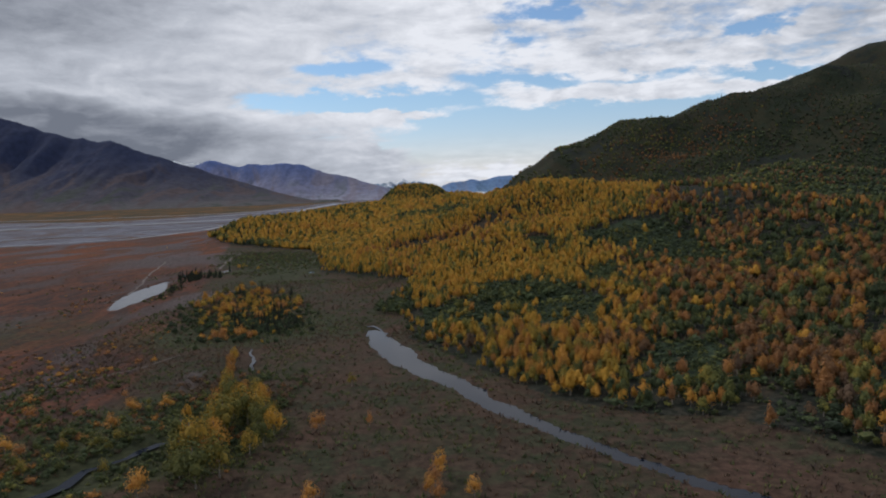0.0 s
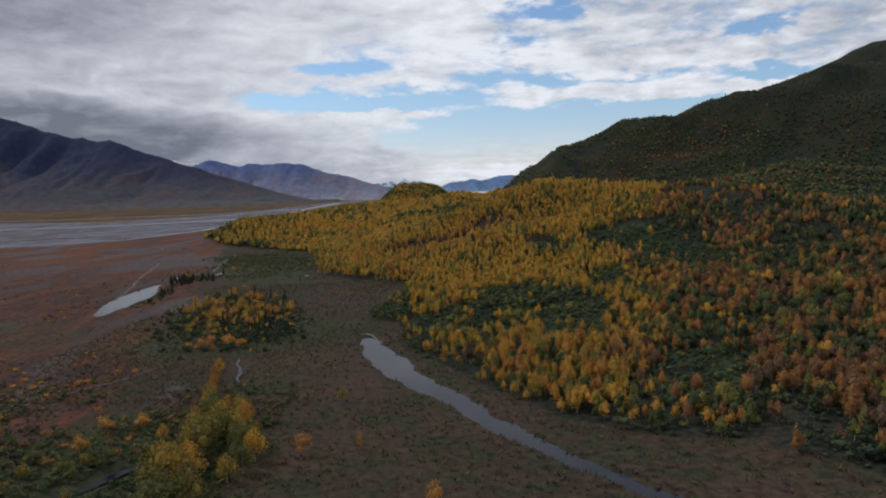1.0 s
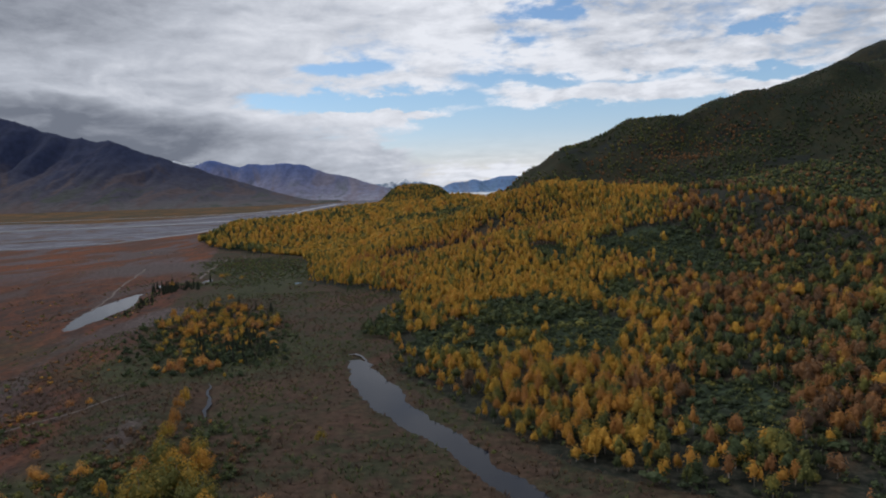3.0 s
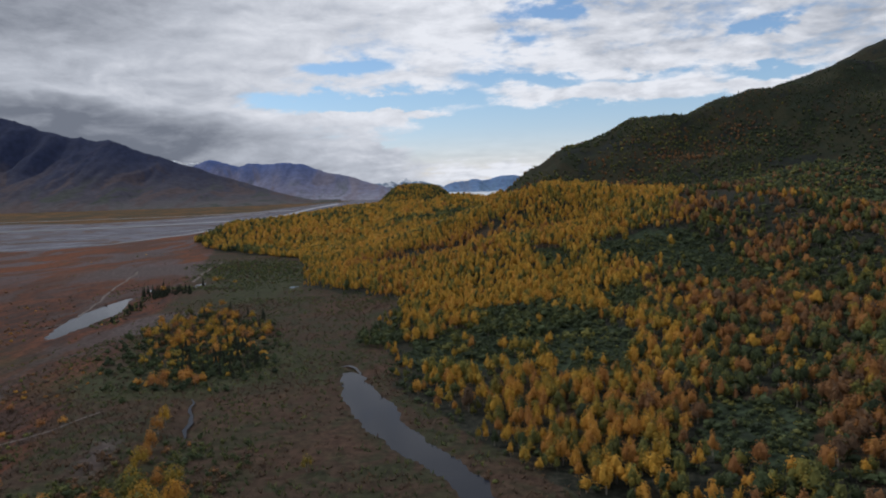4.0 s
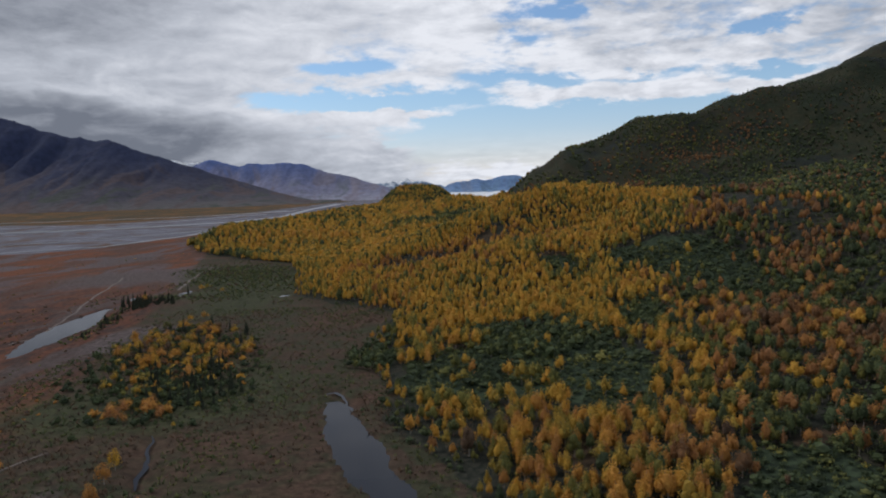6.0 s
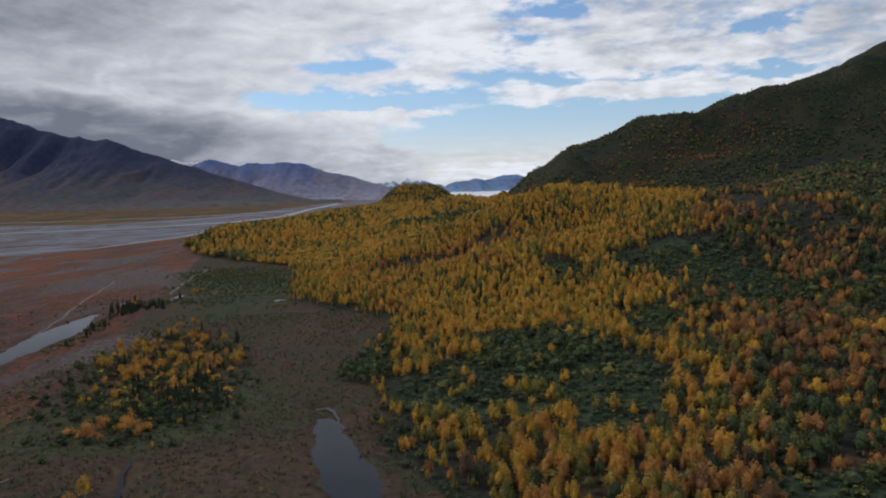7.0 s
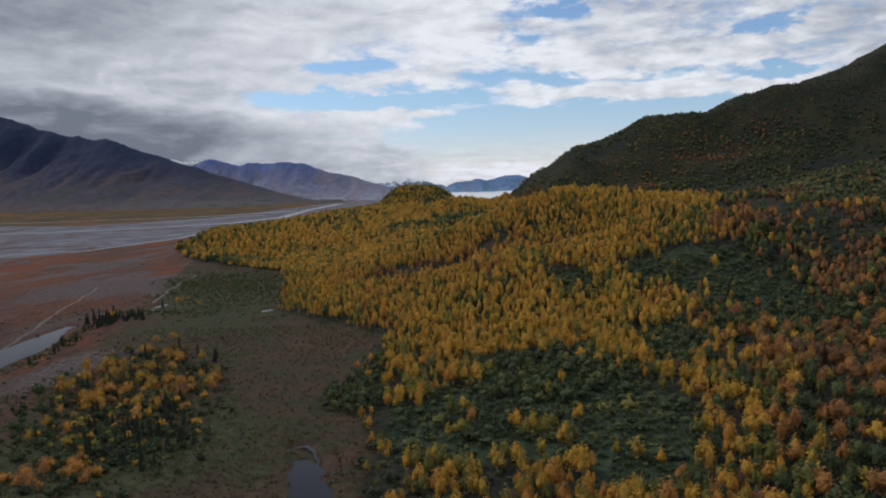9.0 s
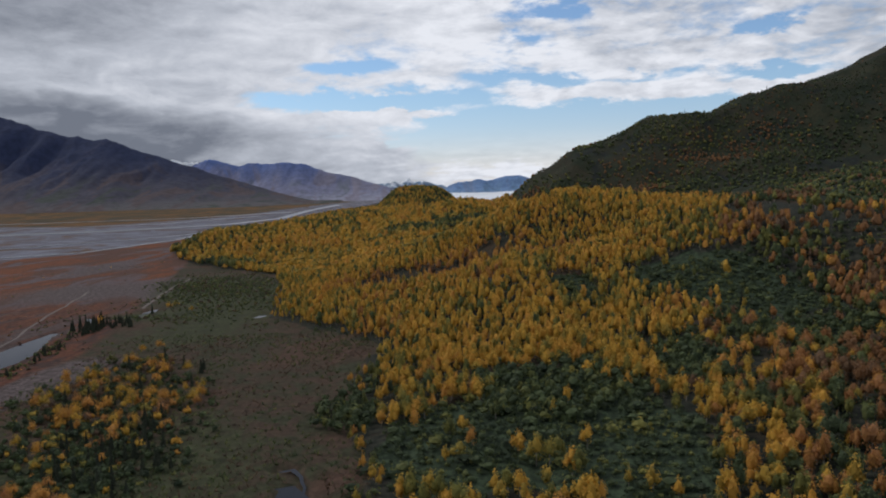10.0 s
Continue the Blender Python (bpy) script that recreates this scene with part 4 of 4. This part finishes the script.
def build_meadow():
    bush = [bare_crown(crown_shape(rng, 14, 0.24, rng.uniform(0.6, 0.9), 0.0, "round", 1)) for k in range(4)]
    blade = []
    for k in range(4):
        v, f = [], []
        for i in range(7):
            a, lean = rng.uniform(0, 6.28), rng.uniform(0.2, 0.6)
            c, s, o = math.cos(a), math.sin(a), rng.uniform(0, 0.4)
            v += [(c * o - s * 0.16, s * o + c * 0.16, 0), (c * o + s * 0.16, s * o - c * 0.16, 0), (c * (o + lean), s * (o + lean), rng.uniform(0.6, 1))]
            f.append((3 * i, 3 * i + 1, 3 * i + 2))
        blade.append((np.array(v), np.array(f), np.zeros(7, int)))
    x, y = jittered(-150, 110, 120, 480, 1.7)
    keep = in_valley(x, y) & (wood_edge(x, y) < 2) & (wet(x, y) < -0.1) & (rng.random(len(x)) < 0.62 + 0.9 * fbm(x, y, 26, 91, 3))
    x, y = x[keep], y[keep]
    hue = np.where(rng.random(len(x)) < 0.5 + 1.6 * fbm(x, y, 18, 93, 3), rng.uniform(0.86, 1.0, len(x)), rng.uniform(0.12, 0.22, len(x)))
    scatter("sedge_tussocks", blade, x, y, lie(x, y) - 0.35, rng.uniform(0.6, 1.5, len(x)), rng.uniform(0.8, 1.6, len(x)), hue, [M_WOOD], "dry brown sedge tussocks on wet meadow", "grass")
    # low willow in the meadow, olive and dark
    x, y = jittered(-230, 90, 120, 780, 2.6)
    thick = -0.14 + 0.9 * blob(x, y, -175, 530, 30, 12) + 1.1 * blob(x, y, -160, 630, 50, 110, 30) + 0.55 * blob(x, y, -66, 190, 26, 40) + 0.55 * blob(x, y, -96, 305, 36, 30) + 0.30 * blob(x, y, -130, 480, 44, 60) + 1.0 * blob(x, y, -175, 430, 5, 60, 10)
    bank = reach(x, y, STREAM)
    thick = thick + 0.5 * (bank > -1.1) * (x > np.interp(y, [c[1] for c in STREAM[::-1]], [c[0] for c in STREAM[::-1]]))
    keep = in_valley(x, y) & (wood_edge(x, y) < 1) & (wet(x, y) < -0.12) & (rng.random(len(x)) < thick + 0.75 * fbm(x, y, 24, 95, 3))
    x, y = x[keep], y[keep]
    scatter("willow_thicket", bush, x, y, lie(x, y) - 0.3, rng.uniform(0.4, 1.0, len(x)) * (1 + 1.0 * blob(x, y, -160, 630, 50, 110, 30) + 0.9 * blob(x, y, -178, 520, 26, 20) + 0.8 * blob(x, y, -175, 440, 8, 60, 10)), rng.uniform(0.9, 1.6, len(x)), np.where(rng.random(len(x)) < 0.2, rng.uniform(0.88, 0.98, len(x)), np.clip(rng.normal(0.18, 0.03, len(x)), 0.05, 0.26)), [M_WOOD], "low olive willow scrub in the meadow", "bushes")
    # dwarf birch on the heath, orange and red
    x, y = jittered(-420, -70, 130, 860, 3.4)
    patchy = fbm(x, y, 34, 99, 4)
    keep = in_valley(x, y) & (-78 - 0.28 * (y - 150) - x > 0) & (wet(x, y) < -0.3) & (blob(x, y, -262, 650, 60, 46, 20) < 0.5) & (rng.random(len(x)) < (1.5 * (patchy - 0.04) + 0.42 * blob(x, y, -112, 245, 32, 52)) * (1 - 0.9 * step(y, 340, 520)))
    x, y = x[keep], y[keep]
    warm = rng.random(len(x))
    tint = np.where(warm < 0.40 * blob(x, y, -112, 245, 36, 60), rng.uniform(0.58, 0.70, len(x)), np.where(warm < 0.5, rng.uniform(0.72, 0.88, len(x)), np.where(warm < 0.55, rng.uniform(0.5, 0.64, len(x)), np.where(warm < 0.8, rng.uniform(0.86, 0.98, len(x)), rng.uniform(0.20, 0.27, len(x))))))
    scatter("heath_shrubs", bush, x, y, lie(x, y) - 0.3, rng.uniform(0.5, 1.2, len(x)) * (1 + 0.7 * blob(x, y, -112, 245, 36, 60) * rng.random(len(x))), rng.uniform(0.9, 1.7, len(x)), tint, [M_WOOD], "rust-red dwarf birch shrubs on heath", "bushes")


def build_thicket():
    """Bushes along the dark stream: alder green, orange and brown."""
    bush = [bare_crown(crown_shape(rng, 32, 0.11, rng.uniform(0.5, 0.7), 0.0, "round", 2, 0.5)) for k in range(4)]
    x, y = jittered(-150, -44, 126, 245, 1.9)
    near = np.clip(1.5 * blob(x, y, -94, 166, 38, 22, 25) + 1.1 * blob(x, y, -68, 198, 18, 34) + 0.6 * blob(x, y, -120, 200, 20, 22), 0, 1)
    keep = (wet(x, y) < -0.1) & (rng.random(len(x)) < 1.0 * near + 0.9 * fbm(x, y, 16, 103, 3) - 0.1) & in_valley(x, y)
    x, y = x[keep], y[keep]
    pick = rng.random(len(x)) + 1.2 * fbm(x, y, 20, 105, 2)
    tint = np.where(pick < 0.66, rng.uniform(0.10, 0.22, len(x)), np.where(pick < 0.80, rng.uniform(0.64, 0.80, len(x)), np.where(pick < 0.86, rng.uniform(0.24, 0.32, len(x)), rng.uniform(0.82, 0.96, len(x)))))
    scatter("streamside_thicket", bush, x, y, lie(x, y) - 0.3, rng.uniform(0.9, 2.5, len(x)), rng.uniform(0.8, 1.3, len(x)), tint, [M_WOOD], "dark green and orange bushes along a stream", "bushes")


def build_undergrowth():
    """Dark bushes under the aspens and spruces of the meadow grove."""
    bush = [bare_crown(crown_shape(rng, 22, 0.19, rng.uniform(0.6, 0.8), 0.0, "round", 2)) for k in range(3)]
    x, y = jittered(-150, -60, 275, 450, 2.3)
    near = 1.1 * blob(x, y, -108, 362, 26, 62, 15) + 0.9 * blob(x, y, -88, 318, 20, 28, 15)
    keep = (wet(x, y) < -0.1) & (rng.random(len(x)) < 0.8 * near - 0.12)
    x, y = x[keep], y[keep]
    tint = np.where(rng.random(len(x)) < 0.85, rng.uniform(0.0, 0.16, len(x)), rng.uniform(0.25, 0.7, len(x)))
    scatter("willow_thicket", bush, x, y, lie(x, y) - 0.3, rng.uniform(1.2, 3.2, len(x)), rng.uniform(0.7, 1.1, len(x)), tint, [M_WOOD], "dark green undergrowth beneath aspens and spruces", "bushes")


def spread(n, cx, cy, rx, ry, turn, lo, hi):
    out = []
    c, s = math.cos(radians(turn)), math.sin(radians(turn))
    while len(out) < n:
        u, v = rng.uniform(-1, 1, 2)
        if u * u + v * v > 1:
            continue
        x, y = cx + u * rx * c - v * ry * s, cy + u * rx * s + v * ry * c
        if float(wet(np.array(x), np.array(y))) < -0.3:
            out.append((x, y, rng.uniform(lo, hi), rng.uniform(0.9, 1.3)))
    return out


def build_groves():
    def kinds(name, text, group, mat, shapes, wide=0.25, leaves=330):
        return [tree_kind(name, text, "tree", group, crown_shape(rng, leaves, 0.028, 1.1 * wide * rng.uniform(0.9, 1.2), 0.12, s, 4, 0.46), trunk_shape(rng, 0.85, 6, 6), mat, M_BARK) for s in shapes]

    lime = kinds("cottonwood", "yellow-green cottonwood in the stream-side grove", "cottonwoods by the stream", M_LIME, ("oval", "round", "oval"), 0.30, 520)
    gold = kinds("cottonwood", "golden cottonwood in the stream-side grove", "cottonwoods by the stream", M_GOLD, ("spire", "oval"), 0.25, 520)
    plant(lime, spread(22, -53, 176, 11, 30, 12, 6.5, 11.5))
    plant(gold, spread(14, -56, 188, 13, 26, 12, 5, 8.5) + [(-77, 256, 6, 1), (-75.5, 248, 5.5, 1), (-72, 236, 6, 1.1), (-69, 223, 6.5, 1), (-67.5, 216, 5, 1.2), (-70, 229, 5, 1)])
    orange = kinds("aspen_tree", "bright orange aspen standing in the meadow grove", "aspens of the meadow grove", M_FLAME, ("oval", "round", "round"), 0.31)
    yellow = kinds("aspen_tree", "golden aspen standing in the meadow grove", "aspens of the meadow grove", M_GOLD, ("round", "oval"), 0.28)
    plant(yellow, spread(46, -114, 384, 25, 50, 16, 3.2, 6.4) + spread(18, -96, 366, 18, 26, 0, 3.6, 6) + spread(10, -106, 330, 10, 20, 14, 3, 5.2))
    rusty = kinds("aspen_tree", "rust-brown aspen standing in the meadow grove", "aspens of the meadow grove", M_RUST, ("round", "oval"), 0.32)
    plant(rusty, spread(26, -110, 378, 24, 50, 16, 2.8, 5.0))
    olive = kinds("aspen_tree", "yellow-green aspen standing in the meadow grove", "aspens of the meadow grove", M_LIME, ("oval", "round"), 0.32)
    plant(olive, spread(24, -112, 384, 26, 54, 16, 2.8, 5.4))
    plant(orange, spread(15, -91, 296, 8, 11, 20, 3, 5.2) + spread(9, -106, 370, 22, 40, 20, 3.5, 5.6))
    needle = []
    for k in range(3):
        root = new("spruce_tree")
        tagged(root, "slim dark green spruce in the meadow", "tree", "spruces")
        tv, tf = tube([(0, 0, 0), (0, 0, 0.5), (0, 0, 0.95)], (0.018, 0.012, 0.003), 6)
        part("trunk", from_arrays("trunk", tv, tf, [M_DARKBARK]), root)
        sv, sf = spruce_shape(rng, 12, 14)
        part("crown", from_arrays("crown", sv, sf, [M_NEEDLE]), root)
        needle.append(root)
    stand = spread(60, -84, 324, 17, 28, 20, 2.4, 6.8) + spread(18, -106, 385, 22, 50, 14, 4, 7) + spread(30, -186, 503, 9, 18, 20, 4, 7.5) + spread(22, -176, 507, 12, 9, 0, 3.5, 6.5) + spread(34, -177, 455, 3.5, 48, 10, 1.8, 4.5)
    for x, y in ((-172, 542), (94, 318), (118, 362), (70, 402), (132, 300), (20, 420), (52, 380), (88, 340), (140, 350), (-10, 430), (64, 440), (110, 420), (150, 330), (106, 1094), (211, 1081), (216, 1083), (234, 1084), (287, 1073), (375, 1064), (378, 1095), (384, 1060)):
        stand.append((x, y, rng.uniform(6, 9) if y < 1000 else rng.uniform(3.5, 5.5), 1.0))
    plant(needle, [(x, y, t, 0.85 * f) for x, y, t, f in stand])
    # lone trees and bushes in the open
    lone = kinds("aspen_tree", "orange aspen standing alone in the sedge meadow", "lone aspens", M_FLAME, ("round", "oval"), 0.27)
    plant(lone, [(-33, 182, 5.6, 1.25), (-21, 185, 4.4, 0.8), (4, 144, 4.6, 1.2), (-27, 142.5, 5, 1.2), (-2.4, 153, 6.5, 0.75), (-3.4, 149, 5.5, 0.9), (-4.6, 145, 5, 0.9), (-2.4, 142, 5, 0.9), (-61, 146, 6.5, 1.3), (-86, 186, 5.4, 1.2), (-87, 200, 4.8, 1.4), (-79, 203, 4.6, 1.4),
                  (-110, 254, 3, 1.6), (-106, 258, 2.6, 1.6), (-129, 270, 2.4, 2), (-118, 244, 2.4, 1.8), (-112, 196, 4, 1.5), (-104, 172, 4.5, 1.6), (-98, 168, 4, 1.5), (-121, 210, 3.4, 1.6), (-96, 215, 2.6, 1.6)])
    dim = kinds("aspen_tree", "yellow-green young aspen in the sedge meadow", "lone aspens", M_LIME, ("oval", "round"), 0.26)
    plant(dim, [(-31, 222, 4.6, 1.1), (-93, 180, 4.4, 1.4), (-80, 178, 4, 1.4), (-104, 190, 4.2, 1.4), (-116, 182, 4, 1.5), (-100, 158, 4.4, 1.5)] + spread(14, -82, 168, 16, 14, 20, 2.5, 4.5))
    far = kinds("aspen_tree", "golden aspen on the edge of wet meadow", "lone aspens", M_GOLD, ("round", "oval"), 0.3)
    plant(far, [(-170, 560, 4.5, 1.5), (-168, 566, 4, 1.5), (-152, 548, 3.5, 1.4), (-184, 508, 5, 1.2), (-188, 516, 5, 1.2), (-128, 452, 4.6, 1.3), (-133, 446, 4, 1.4), (-205, 760, 5.5, 1.4), (-214, 770, 5, 1.4), (-222, 790, 5, 1.4)])


def build_tracks():
    """Pale tracks worn across the heath."""
    for k, course in enumerate((((-196, 398, 0.5), (-194, 416, 0.5), (-198, 436, 0.5), (-206, 462, 0.6), (-222, 510, 0.8), (-240, 570, 0.8), (-262, 640, 0.8)), ((-186, 560, 1.0), (-198, 610, 1.4), (-206, 650, 1.6), (-214, 700, 1.4)),
                                ((-128, 215, 0.5), (-118, 232, 0.5), (-106, 252, 0.5), (-100, 268, 0.5)))):
        pts = np.array(course, float)
        f = np.linspace(0, len(pts) - 1, 40)
        p = np.stack([np.interp(f, np.arange(len(pts)), pts[:, c]) for c in range(3)], 1)
        p[:, 0] += 2.5 * fbm(p[:, 0], p[:, 1], 20, 70 + k)
        d = np.gradient(p[:, :2], axis=0)
        d /= np.linalg.norm(d, axis=1)[:, None]
        side = np.stack([-d[:, 1], d[:, 0]], 1) * p[:, 2:3]
        rows = np.stack([p[:, :2] - side, p[:, :2], p[:, :2] + side], 1).reshape(-1, 2)
        z = lie(rows[:, 0], rows[:, 1]) + np.tile((0.12, 0.2, 0.12), len(p))
        me = from_arrays("track", np.concatenate([rows, z[:, None]], 1), grid_faces(len(p), 3), [M_STONE], smooth_faces=True)
        tagged(new("track", me), "pale gravel track across the heath", "track", kind="structure")


build_tracks()
build_meadow()
build_thicket()
build_undergrowth()
build_alder()
build_woods()
build_groves()
